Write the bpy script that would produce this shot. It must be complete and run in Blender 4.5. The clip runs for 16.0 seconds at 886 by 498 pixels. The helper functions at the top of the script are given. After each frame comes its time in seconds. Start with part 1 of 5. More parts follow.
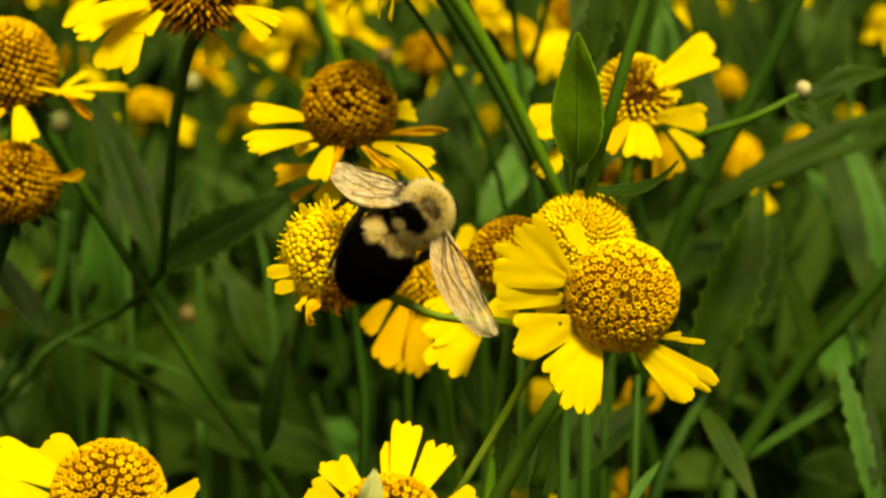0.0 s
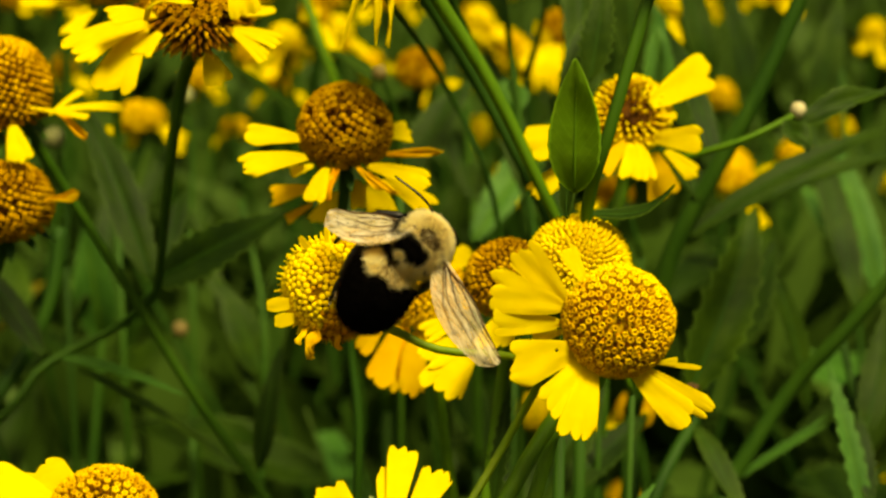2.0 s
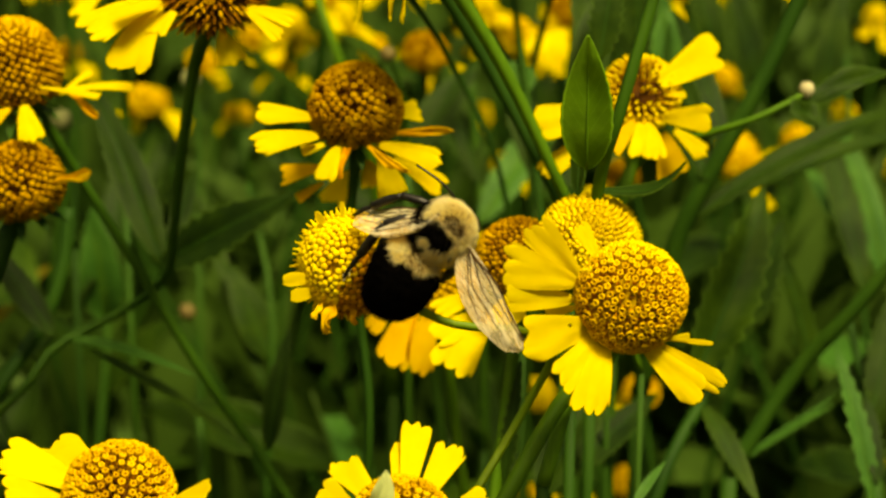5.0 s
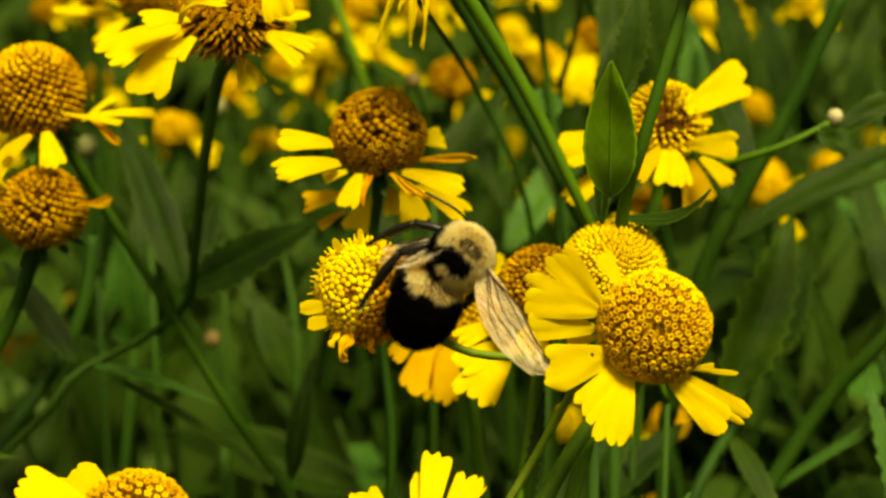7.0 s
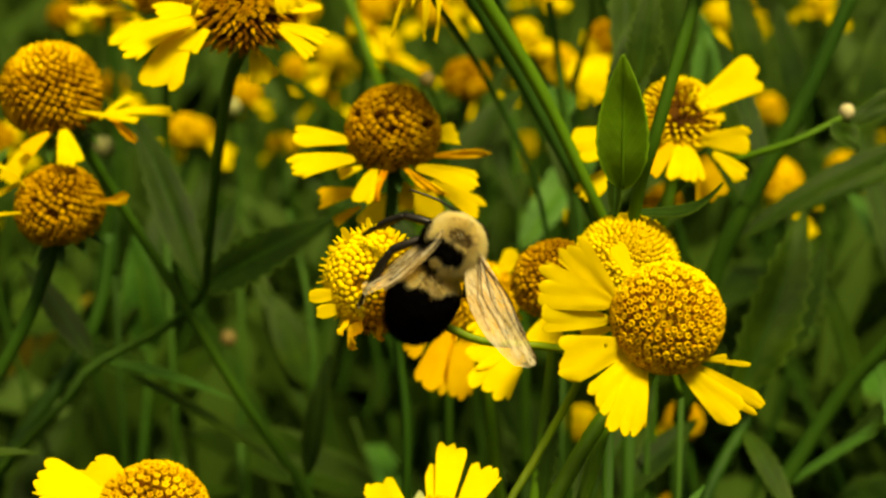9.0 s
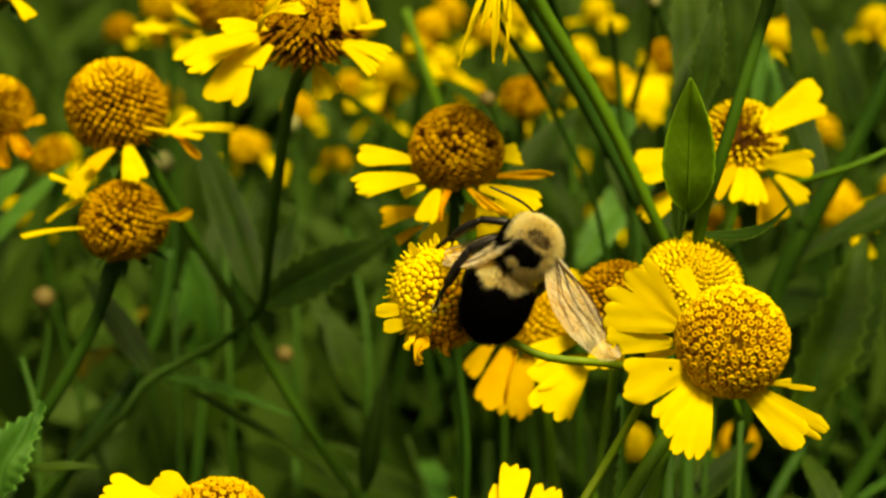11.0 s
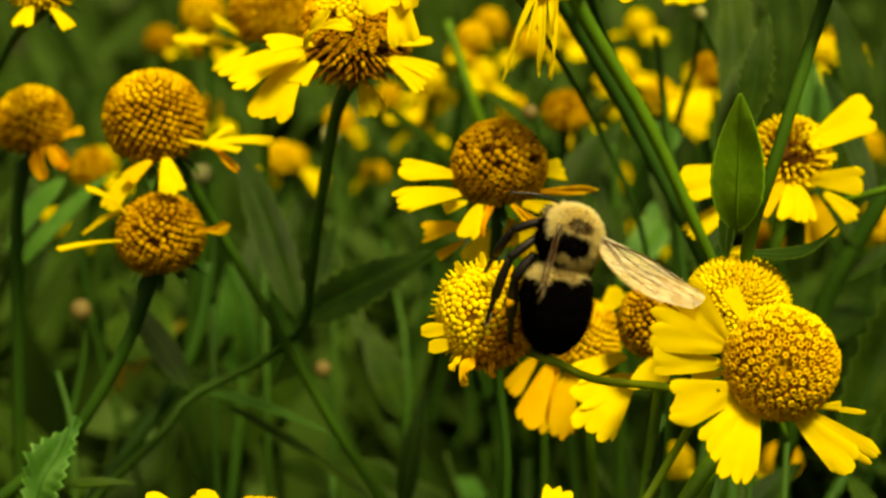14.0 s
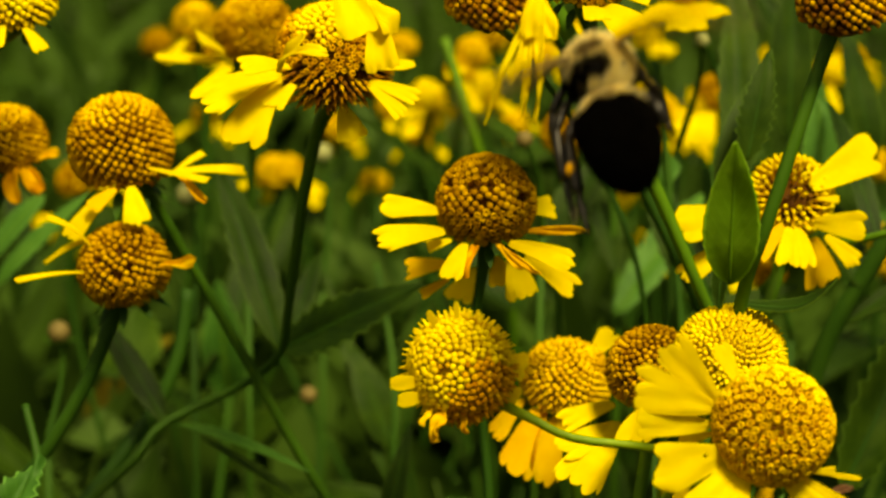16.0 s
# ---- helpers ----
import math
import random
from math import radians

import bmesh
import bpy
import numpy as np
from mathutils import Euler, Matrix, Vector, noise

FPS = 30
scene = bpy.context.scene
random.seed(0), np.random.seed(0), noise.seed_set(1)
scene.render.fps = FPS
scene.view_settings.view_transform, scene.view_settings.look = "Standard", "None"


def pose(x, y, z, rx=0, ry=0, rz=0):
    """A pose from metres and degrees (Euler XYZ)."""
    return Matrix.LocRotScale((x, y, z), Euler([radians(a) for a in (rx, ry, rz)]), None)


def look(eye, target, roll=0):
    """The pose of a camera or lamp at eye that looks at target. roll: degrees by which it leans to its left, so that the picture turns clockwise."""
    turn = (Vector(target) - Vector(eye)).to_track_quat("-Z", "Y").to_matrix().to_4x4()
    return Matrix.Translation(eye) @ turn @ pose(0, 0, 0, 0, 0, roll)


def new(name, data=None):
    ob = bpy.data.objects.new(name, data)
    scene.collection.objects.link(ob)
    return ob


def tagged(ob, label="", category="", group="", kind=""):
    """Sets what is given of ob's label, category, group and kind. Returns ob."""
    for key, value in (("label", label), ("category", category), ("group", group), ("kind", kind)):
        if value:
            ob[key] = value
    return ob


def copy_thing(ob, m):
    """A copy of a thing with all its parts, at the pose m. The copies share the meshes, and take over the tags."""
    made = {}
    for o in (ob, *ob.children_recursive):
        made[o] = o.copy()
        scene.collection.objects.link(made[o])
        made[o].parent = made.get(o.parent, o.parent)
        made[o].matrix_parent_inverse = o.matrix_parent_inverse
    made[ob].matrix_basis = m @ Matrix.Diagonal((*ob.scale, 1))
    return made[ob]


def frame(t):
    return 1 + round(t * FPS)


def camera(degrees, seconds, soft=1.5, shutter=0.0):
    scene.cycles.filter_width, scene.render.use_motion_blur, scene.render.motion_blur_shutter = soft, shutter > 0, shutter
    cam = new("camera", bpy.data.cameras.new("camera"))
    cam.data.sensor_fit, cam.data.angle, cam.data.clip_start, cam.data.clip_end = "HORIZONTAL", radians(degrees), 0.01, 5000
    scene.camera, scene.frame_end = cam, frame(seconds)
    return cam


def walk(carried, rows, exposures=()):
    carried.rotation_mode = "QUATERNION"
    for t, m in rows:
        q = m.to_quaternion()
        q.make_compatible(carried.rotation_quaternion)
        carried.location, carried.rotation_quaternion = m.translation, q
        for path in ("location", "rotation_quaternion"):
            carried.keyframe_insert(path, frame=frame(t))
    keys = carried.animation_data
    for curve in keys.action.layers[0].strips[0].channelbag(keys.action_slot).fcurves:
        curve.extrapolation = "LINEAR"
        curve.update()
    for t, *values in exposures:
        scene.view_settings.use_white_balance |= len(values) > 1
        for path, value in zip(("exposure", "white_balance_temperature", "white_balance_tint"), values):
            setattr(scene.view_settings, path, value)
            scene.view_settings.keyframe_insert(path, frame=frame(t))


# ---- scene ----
# A bumblebee on sneezeweed flowers, seen by a hand-held camera about 20 cm away.
PATH = [
    (0, pose(0.00000, -0.20000, 0.95000, 78.000, 0.000, -0.000)),
    (0.5, pose(0.00045, -0.20106, 0.94985, 78.079, -0.020, -0.014)),
    (1, pose(0.00005, -0.20140, 0.95084, 78.201, -0.223, -0.051)),
    (1.5, pose(0.00011, -0.20050, 0.95202, 78.203, -0.275, -0.051)),
    (2, pose(-0.00093, -0.19922, 0.95271, 77.979, -0.203, -0.323)),
    (2.5, pose(-0.00210, -0.19787, 0.95237, 77.839, -0.056, -0.537)),
    (3, pose(-0.00298, -0.19792, 0.95199, 77.675, 0.006, -0.822)),
    (3.5, pose(-0.00320, -0.19898, 0.95143, 77.494, 0.104, -1.097)),
    (6, pose(-0.00250, -0.20046, 0.95083, 78.321, -0.315, 0.231)),
    (6.5, pose(-0.00270, -0.19928, 0.95020, 78.589, -0.226, 0.468)),
    (7, pose(-0.00130, -0.19816, 0.95074, 78.572, -0.099, 0.593)),
    (7.5, pose(-0.00030, -0.19807, 0.95210, 78.409, 0.031, 0.393)),
    (8, pose(-0.00006, -0.19860, 0.95122, 78.543, -0.014, 0.159)),
    (8.5, pose(-0.00118, -0.19931, 0.95032, 78.627, 0.143, 0.258)),
    (9, pose(-0.00116, -0.20010, 0.94939, 78.828, 0.189, 1.002)),
    (11.5, pose(-0.00439, -0.20082, 0.95032, 79.279, -0.175, 2.588)),
    (12, pose(-0.00486, -0.20008, 0.95040, 79.237, -0.157, 2.857)),
    (12.5, pose(-0.00504, -0.19996, 0.95059, 79.261, -0.193, 2.884)),
    (13, pose(-0.00478, -0.19901, 0.95050, 79.321, -0.200, 2.994)),
    (13.5, pose(-0.00502, -0.19784, 0.95061, 79.364, -0.392, 3.166)),
    (14, pose(-0.00445, -0.19692, 0.95008, 79.589, -0.405, 3.527)),
    (14.5, pose(-0.00414, -0.19732, 0.95114, 79.565, -0.540, 3.481)),
    (15, pose(-0.00249, -0.19538, 0.95219, 79.588, -0.699, 3.747)),
    (15.5, pose(-0.00115, -0.19059, 0.95394, 79.369, -0.973, 4.176)),
    (16, pose(-0.00157, -0.18581, 0.95432, 79.257, -1.418, 4.123)),
]
cam = camera(26, 16.0, soft=2.5, shutter=0.5)
cam.data.dof.use_dof = True
cam.data.dof.focus_distance = 0.210
cam.data.dof.aperture_fstop = 29
walk(cam, PATH, [(0.0, 0.26, 12500, -2), (16.0, 0.26, 12500, -2)])

# ---- light: bright, thinly clouded daylight ----
SUN_ELEVATION, SUN_TURN = radians(58), radians(209)
world = bpy.data.worlds.new("sky")
scene.world = world
world.use_nodes = True
wn = world.node_tree.nodes
sky = wn.new("ShaderNodeTexSky")
sky.sky_type = "NISHITA"
sky.sun_disc = False
sky.dust_density, sky.ozone_density = 6.0, 0.0
sky.sun_elevation, sky.sun_rotation = SUN_ELEVATION, SUN_TURN
world.node_tree.links.new(sky.outputs[0], wn["Background"].inputs[0])
wn["Background"].inputs[1].default_value = 0.045
sun_data = bpy.data.lights.new("sun", "SUN")
sun_data.energy, sun_data.angle, sun_data.color = 5.0, radians(14), (1.0, 0.93, 0.78)
sun = new("sun", sun_data)
sun.matrix_world = look((0.60, -1.02, 2.85), (0.0, 0.05, 0.9))


# ---- materials ----
def links_of(name):
    m = bpy.data.materials.new(name)
    m.use_nodes = True
    return m, m.node_tree, m.node_tree.nodes["Principled BSDF"]


def vein_lines(tree, kind):
    """0 to 1 along the veins of a blade: a leaf's midrib, side veins and pale margin, or a petal's long grooves."""
    add, link = tree.nodes.new, tree.links.new

    def sum_of(op, a, b, c=None):
        n = add("ShaderNodeMath")
        n.operation = op
        for k, v in enumerate((a, b, c)):
            if v is None:
                continue
            if isinstance(v, (int, float)):
                n.inputs[k].default_value = v
            else:
                link(v, n.inputs[k])
        return n.outputs[0]

    uv, split = add("ShaderNodeUVMap"), add("ShaderNodeSeparateXYZ")
    link(uv.outputs[0], split.inputs[0])
    u, v = split.outputs[0], split.outputs[1]
    off = sum_of("ABSOLUTE", sum_of("SUBTRACT", v, 0.5), 0)
    if kind == "petal":
        wave = sum_of("POWER", sum_of("ABSOLUTE", sum_of("SINE", sum_of("MULTIPLY", v, 34.0), 0), 0), 6.0)
        fade = sum_of("SUBTRACT", 1.0, sum_of("MULTIPLY", u, 0.75))
        return sum_of("MULTIPLY", sum_of("MULTIPLY", wave, fade), 0.08)
    rib = sum_of("LESS_THAN", off, 0.022)
    margin = sum_of("GREATER_THAN", off, 0.47)
    slant = sum_of("FRACT", sum_of("SUBTRACT", sum_of("MULTIPLY", u, 9.0), sum_of("MULTIPLY", off, 5.0)), 0)
    side = sum_of("LESS_THAN", sum_of("ABSOLUTE", sum_of("SUBTRACT", slant, 0.5), 0), 0.05)
    both = sum_of("MAXIMUM", sum_of("MULTIPLY", rib, 0.32), sum_of("MULTIPLY", side, 0.09))
    return sum_of("MAXIMUM", both, sum_of("MULTIPLY", margin, 0.6))


def mottled(name, colours, scale, rough=0.6, bump=0.2, bump_scale=None, per_piece=0.0, translucent=0.0, spec=0.4, sheen=0.0, stretch=(1, 1, 1), veins=""):
    """A surface whose colour wanders between the given ones at two scales, with fine relief."""
    m, tree, bsdf = links_of(name)
    add, link = tree.nodes.new, tree.links.new
    coord = add("ShaderNodeTexCoord")
    place = add("ShaderNodeMapping")
    place.inputs["Scale"].default_value = stretch
    link(coord.outputs["Object"], place.inputs["Vector"])
    broad, fine = add("ShaderNodeTexNoise"), add("ShaderNodeTexNoise")
    broad.inputs["Scale"].default_value, broad.inputs["Detail"].default_value = scale, 4
    fine.inputs["Scale"].default_value, fine.inputs["Detail"].default_value = bump_scale or scale * 6, 3
    for n in (broad, fine):
        link(place.outputs[0], n.inputs["Vector"])
    mixed = add("ShaderNodeMath")
    mixed.operation = "MULTIPLY_ADD"
    link(fine.outputs["Fac"], mixed.inputs[0])
    mixed.inputs[1].default_value = 0.35
    link(broad.outputs["Fac"], mixed.inputs[2])
    last = mixed
    if per_piece:
        info, geo = add("ShaderNodeObjectInfo"), add("ShaderNodeNewGeometry")
        both, wrap, shift = add("ShaderNodeMath"), add("ShaderNodeMath"), add("ShaderNodeMath")
        both.operation, wrap.operation, shift.operation = "ADD", "FRACT", "MULTIPLY_ADD"
        link(info.outputs["Random"], both.inputs[0])
        link(geo.outputs["Random Per Island"], both.inputs[1])
        link(both.outputs[0], wrap.inputs[0])
        link(wrap.outputs[0], shift.inputs[0])
        shift.inputs[1].default_value = per_piece
        centred = add("ShaderNodeMath")
        centred.operation = "SUBTRACT"
        link(mixed.outputs[0], centred.inputs[0])
        centred.inputs[1].default_value = per_piece / 2
        link(centred.outputs[0], shift.inputs[2])
        last = shift
    ramp = add("ShaderNodeValToRGB")
    els = ramp.color_ramp.elements
    while len(els) < len(colours):
        els.new(0.5)
    for i, (e, c) in enumerate(zip(els, colours)):
        e.position = 0.38 + 0.6 * i / max(1, len(colours) - 1)
        e.color = (*c, 1)
    link(last.outputs[0], ramp.inputs[0])
    colour, relief = ramp.outputs[0], fine.outputs["Fac"]
    if veins:
        line = vein_lines(tree, veins)
        tint, lift = add("ShaderNodeMix"), add("ShaderNodeMath")
        tint.data_type = "RGBA"
        link(line, tint.inputs["Factor"])
        link(colour, tint.inputs["A"])
        tint.inputs["B"].default_value = (*(tuple(min(1, c * 1.9 + 0.012) for c in colours[-1]) if veins == "leaf" else tuple(c * k for c, k in zip(colours[0], (0.92, 0.74, 0.6)))), 1)
        colour = tint.outputs["Result"]
        lift.operation = "MULTIPLY_ADD"
        link(line, lift.inputs[0])
        lift.inputs[1].default_value = 1.2 if veins == "leaf" else -0.12
        link(relief, lift.inputs[2])
        relief = lift.outputs[0]
    link(colour, bsdf.inputs["Base Color"])
    bsdf.inputs["Roughness"].default_value = rough
    bsdf.inputs["Specular IOR Level"].default_value = spec
    bsdf.inputs["Sheen Weight"].default_value = sheen
    if bump:
        b = add("ShaderNodeBump")
        b.inputs["Strength"].default_value, b.inputs["Distance"].default_value = bump, 0.0002
        link(relief, b.inputs["Height"])
        link(b.outputs[0], bsdf.inputs["Normal"])
    if translucent:
        t, mix = add("ShaderNodeBsdfTranslucent"), add("ShaderNodeMixShader")
        link(colour, t.inputs["Color"])
        mix.inputs[0].default_value = translucent
        link(bsdf.outputs[0], mix.inputs[1])
        link(t.outputs[0], mix.inputs[2])
        link(mix.outputs[0], tree.nodes["Material Output"].inputs[0])
    return m


PETAL = mottled("petal_yellow", [(0.83, 0.66, 0.003), (0.88, 0.73, 0.004), (0.91, 0.79, 0.006)], 160, 0.6, 0.15, 900, 0.25, 0.45, 0.12, veins="petal")
# for older petals, and for lower ones whose shade is put in the colour
PETAL_AGED_SHADED = mottled("petal_golden", [(0.74, 0.46, 0.003), (0.82, 0.55, 0.004), (0.88, 0.65, 0.006)], 160, 0.6, 0.15, 900, 0.25, 0.45, 0.12, veins="petal")
PETAL_OLD = mottled("petal_withered", [(0.56, 0.22, 0.015), (0.78, 0.43, 0.02), (0.88, 0.62, 0.04)], 260, 0.65, 0.4, 1500, 0.3, 0.2, 0.15)
FLORET_YELLOW = mottled("floret_yellow", [(0.75, 0.52, 0.003), (0.86, 0.66, 0.004), (0.92, 0.76, 0.01)], 300, 0.6, 0.2, 2500, 0.5, 0.12, 0.15)
FLORET_GOLD = mottled("floret_gold", [(0.56, 0.31, 0.003), (0.72, 0.45, 0.004), (0.84, 0.58, 0.006)], 300, 0.65, 0.2, 2500, 0.5, 0.08, 0.15)
FLORET_BROWN = mottled("floret_brown", [(0.25, 0.115, 0.003), (0.42, 0.22, 0.004), (0.62, 0.37, 0.006)], 300, 0.7, 0.2, 2500, 0.5, 0.05, 0.12)
FLORET_AMBER = mottled("floret_amber", [(0.42, 0.17, 0.003), (0.62, 0.31, 0.004), (0.78, 0.46, 0.006)], 300, 0.65, 0.2, 2500, 0.5, 0.08, 0.15)
FLORET_RUST = mottled("floret_rust", [(0.16, 0.055, 0.003), (0.36, 0.15, 0.004), (0.68, 0.40, 0.006)], 500, 0.7, 0.2, 2500, 0.8, 0.03, 0.12)
FLORET_DARK = mottled("floret_dark", [(0.06, 0.02, 0.003), (0.16, 0.07, 0.005), (0.5, 0.30, 0.006)], 400, 0.7, 0.2, 2500, 0.6, 0.0, 0.15)
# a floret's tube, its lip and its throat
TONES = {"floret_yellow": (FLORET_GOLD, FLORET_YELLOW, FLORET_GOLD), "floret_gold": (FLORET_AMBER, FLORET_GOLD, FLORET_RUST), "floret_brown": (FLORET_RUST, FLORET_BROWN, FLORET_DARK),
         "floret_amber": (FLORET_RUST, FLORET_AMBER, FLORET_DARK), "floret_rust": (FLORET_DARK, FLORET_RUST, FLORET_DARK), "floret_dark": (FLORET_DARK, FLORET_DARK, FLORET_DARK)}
CORE = mottled("disc_core", [(0.04, 0.015, 0.002), (0.11, 0.042, 0.003)], 500, 0.85, 0.3, 3000, spec=0.1)
CORE_GREEN = mottled("disc_core_green", [(0.42, 0.27, 0.003), (0.62, 0.44, 0.005)], 500, 0.85, 0.3, 3000, spec=0.1)
# the pale and dark leaf greens also carry light and shade of the clump
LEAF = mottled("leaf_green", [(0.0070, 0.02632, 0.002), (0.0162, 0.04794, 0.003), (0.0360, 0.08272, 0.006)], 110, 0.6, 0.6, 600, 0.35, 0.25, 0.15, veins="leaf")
LEAF_PALE = mottled("leaf_pale_green", [(0.0208, 0.0987, 0.012), (0.04, 0.1457, 0.02), (0.072, 0.2068, 0.035)], 110, 0.6, 0.6, 600, 0.3, 0.25, 0.2, veins="leaf")
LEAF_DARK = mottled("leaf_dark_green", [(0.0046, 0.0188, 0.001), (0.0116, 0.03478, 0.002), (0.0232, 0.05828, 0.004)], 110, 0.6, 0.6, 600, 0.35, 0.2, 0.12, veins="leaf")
LEAF_FRESH = mottled("leaf_fresh_green", [(0.10, 0.25, 0.014), (0.14, 0.32, 0.025), (0.20, 0.40, 0.04)], 90, 0.6, 0.5, 800, 0.2, 0.45, 0.18, veins="leaf")
LEAF_OLD = mottled("leaf_yellowing", [(0.09, 0.09, 0.005), (0.17, 0.145, 0.008), (0.28, 0.21, 0.012)], 80, 0.65, 0.4, 700, 0.2, 0.25, 0.15)
LEAF_CREAM = mottled("leaf_cream_green", [(0.38, 0.46, 0.16), (0.52, 0.58, 0.26)], 90, 0.6, 0.3, 800, 0.1, 0.3, 0.2)
WITHERED = mottled("leaf_withered", [(0.06, 0.022, 0.008), (0.14, 0.06, 0.02)], 300, 0.8, 0.5, 1500)
STEM_LIGHT = mottled("stem_light_green", [(0.10, 0.20, 0.012), (0.17, 0.28, 0.02), (0.24, 0.35, 0.04)], 120, 0.55, 0.5, 900, 0.2, 0.0, 0.25)
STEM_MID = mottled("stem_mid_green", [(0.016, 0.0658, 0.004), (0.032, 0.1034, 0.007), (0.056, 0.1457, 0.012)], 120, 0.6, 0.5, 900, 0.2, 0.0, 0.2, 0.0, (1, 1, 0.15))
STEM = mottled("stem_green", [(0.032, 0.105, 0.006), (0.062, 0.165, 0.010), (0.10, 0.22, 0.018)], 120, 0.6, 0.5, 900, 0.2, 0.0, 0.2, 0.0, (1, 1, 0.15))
# this dark green also stands for shade on stems low in the clump
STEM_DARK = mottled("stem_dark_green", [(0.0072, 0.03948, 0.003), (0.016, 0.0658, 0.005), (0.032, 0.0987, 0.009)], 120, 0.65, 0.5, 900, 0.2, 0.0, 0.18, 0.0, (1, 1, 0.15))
BUD = mottled("bud_cream", [(0.35, 0.33, 0.16), (0.6, 0.55, 0.34)], 400, 0.6, 0.3, 2000)
BUD_TAN = mottled("bud_tan", [(0.08, 0.06, 0.012), (0.18, 0.135, 0.04)], 400, 0.7, 0.3, 2000)
BUD_GREEN = mottled("bud_green", [(0.14, 0.17, 0.05), (0.34, 0.36, 0.15)], 400, 0.7, 0.3, 2000)
SOIL = mottled("soil", [(0.012, 0.009, 0.006), (0.035, 0.026, 0.016), (0.07, 0.05, 0.03)], 14, 0.95, 1.0, 120)
CHITIN = mottled("chitin_black", [(0.003, 0.003, 0.003), (0.010, 0.008, 0.006)], 500, 0.45, 0.25, 4000, 0, 0, 0.5)
FUR_BLACK = mottled("fur_black", [(0.0012, 0.001, 0.0008), (0.004, 0.003, 0.002)], 600, 0.8, 0.0, 3000, 0.5, 0, 0.03)
FUR_PALE = mottled("fur_pale_yellow", [(0.95, 0.82, 0.40), (0.98, 0.91, 0.54), (1.0, 0.96, 0.70)], 500, 0.7, 0.0, 3000, 0.5, 0.6, 0.1)
FUR_TAWNY = mottled("fur_tawny", [(0.30, 0.19, 0.06), (0.45, 0.32, 0.12), (0.6, 0.46, 0.2)], 500, 0.7, 0.0, 3000, 0.5, 0.2, 0.1)
FUR_BROWN = mottled("fur_brown", [(0.07, 0.04, 0.015), (0.16, 0.10, 0.04), (0.3, 0.2, 0.08)], 500, 0.6, 0.0, 3000, 0.5, 0.1, 0.3)
FACE = mottled("face_cream", [(0.70, 0.62, 0.38), (0.85, 0.80, 0.58)], 700, 0.5, 0.2, 3000)
EYE = mottled("eye_black", [(0.004, 0.003, 0.003), (0.012, 0.008, 0.006)], 900, 0.18, 0.3, 9000, 0, 0, 0.6)
POLLEN = mottled("pollen_orange", [(0.55, 0.26, 0.01), (0.80, 0.42, 0.02)], 900, 0.8, 0.5, 4000)


def wing_material():
    """Smoky amber skin, clear in patches, creased along its length."""
    m, tree, bsdf = links_of("wing_membrane")
    add, link = tree.nodes.new, tree.links.new
    coord, place, streak, fine = add("ShaderNodeTexCoord"), add("ShaderNodeMapping"), add("ShaderNodeTexNoise"), add("ShaderNodeTexNoise")
    place.inputs["Scale"].default_value = (1.0, 0.28, 1.0)
    streak.inputs["Scale"].default_value, streak.inputs["Detail"].default_value = 900, 3
    fine.inputs["Scale"].default_value = 2600
    link(coord.outputs["Object"], place.inputs["Vector"])
    for n in (streak, fine):
        link(place.outputs[0], n.inputs["Vector"])
    ramp = add("ShaderNodeValToRGB")
    ramp.color_ramp.elements[0].position, ramp.color_ramp.elements[1].position = 0.36, 0.62
    ramp.color_ramp.elements[0].color, ramp.color_ramp.elements[1].color = (0.94, 0.84, 0.50, 1), (1.0, 0.98, 0.80, 1)
    link(streak.outputs["Fac"], ramp.inputs[0])
    link(ramp.outputs[0], bsdf.inputs["Base Color"])
    bsdf.inputs["Roughness"].default_value = 0.30
    bsdf.inputs["Specular IOR Level"].default_value = 0.8
    bump = add("ShaderNodeBump")
    bump.inputs["Strength"].default_value, bump.inputs["Distance"].default_value = 0.45, 0.0003
    link(streak.outputs["Fac"], bump.inputs["Height"])
    link(bump.outputs[0], bsdf.inputs["Normal"])
    clear, mix, cover = add("ShaderNodeBsdfTransparent"), add("ShaderNodeMixShader"), add("ShaderNodeMapRange")
    clear.inputs[0].default_value = (0.95, 0.86, 0.68, 1)
    cover.inputs["From Min"].default_value, cover.inputs["From Max"].default_value = 0.3, 0.7
    cover.inputs["To Min"].default_value, cover.inputs["To Max"].default_value = 0.12, 0.42
    link(fine.outputs["Fac"], cover.inputs["Value"])
    link(cover.outputs[0], mix.inputs[0])
    link(bsdf.outputs[0], mix.inputs[2])
    link(clear.outputs[0], mix.inputs[1])
    link(mix.outputs[0], tree.nodes["Material Output"].inputs[0])
    return m


UNDERFUR = mottled("underfur", [(0.80, 0.70, 0.36), (0.90, 0.82, 0.50)], 500, 0.9, 0.0, 3000, spec=0.05)
WING = wing_material()
VEIN = mottled("wing_vein", [(0.03, 0.015, 0.006), (0.10, 0.05, 0.015)], 800, 0.4, 0.0)


TOWARD = Vector((0.0, -0.978, 0.208))  # from the flowers to the eye


# ---- mesh helpers ----
def mesh_of(name, verts, faces, material, smooth=True, tones=()):
    """A mesh of one material; tones: further ones, and for each face the one that it takes."""
    me = bpy.data.meshes.new(name)
    me.from_pydata([tuple(v) for v in verts], [], faces)
    me.materials.append(material)
    if tones:
        for m in tones[0]:
            me.materials.append(m)
        me.polygons.foreach_set("material_index", tones[1])
    if smooth:
        me.shade_smooth()
    me.update()
    return me


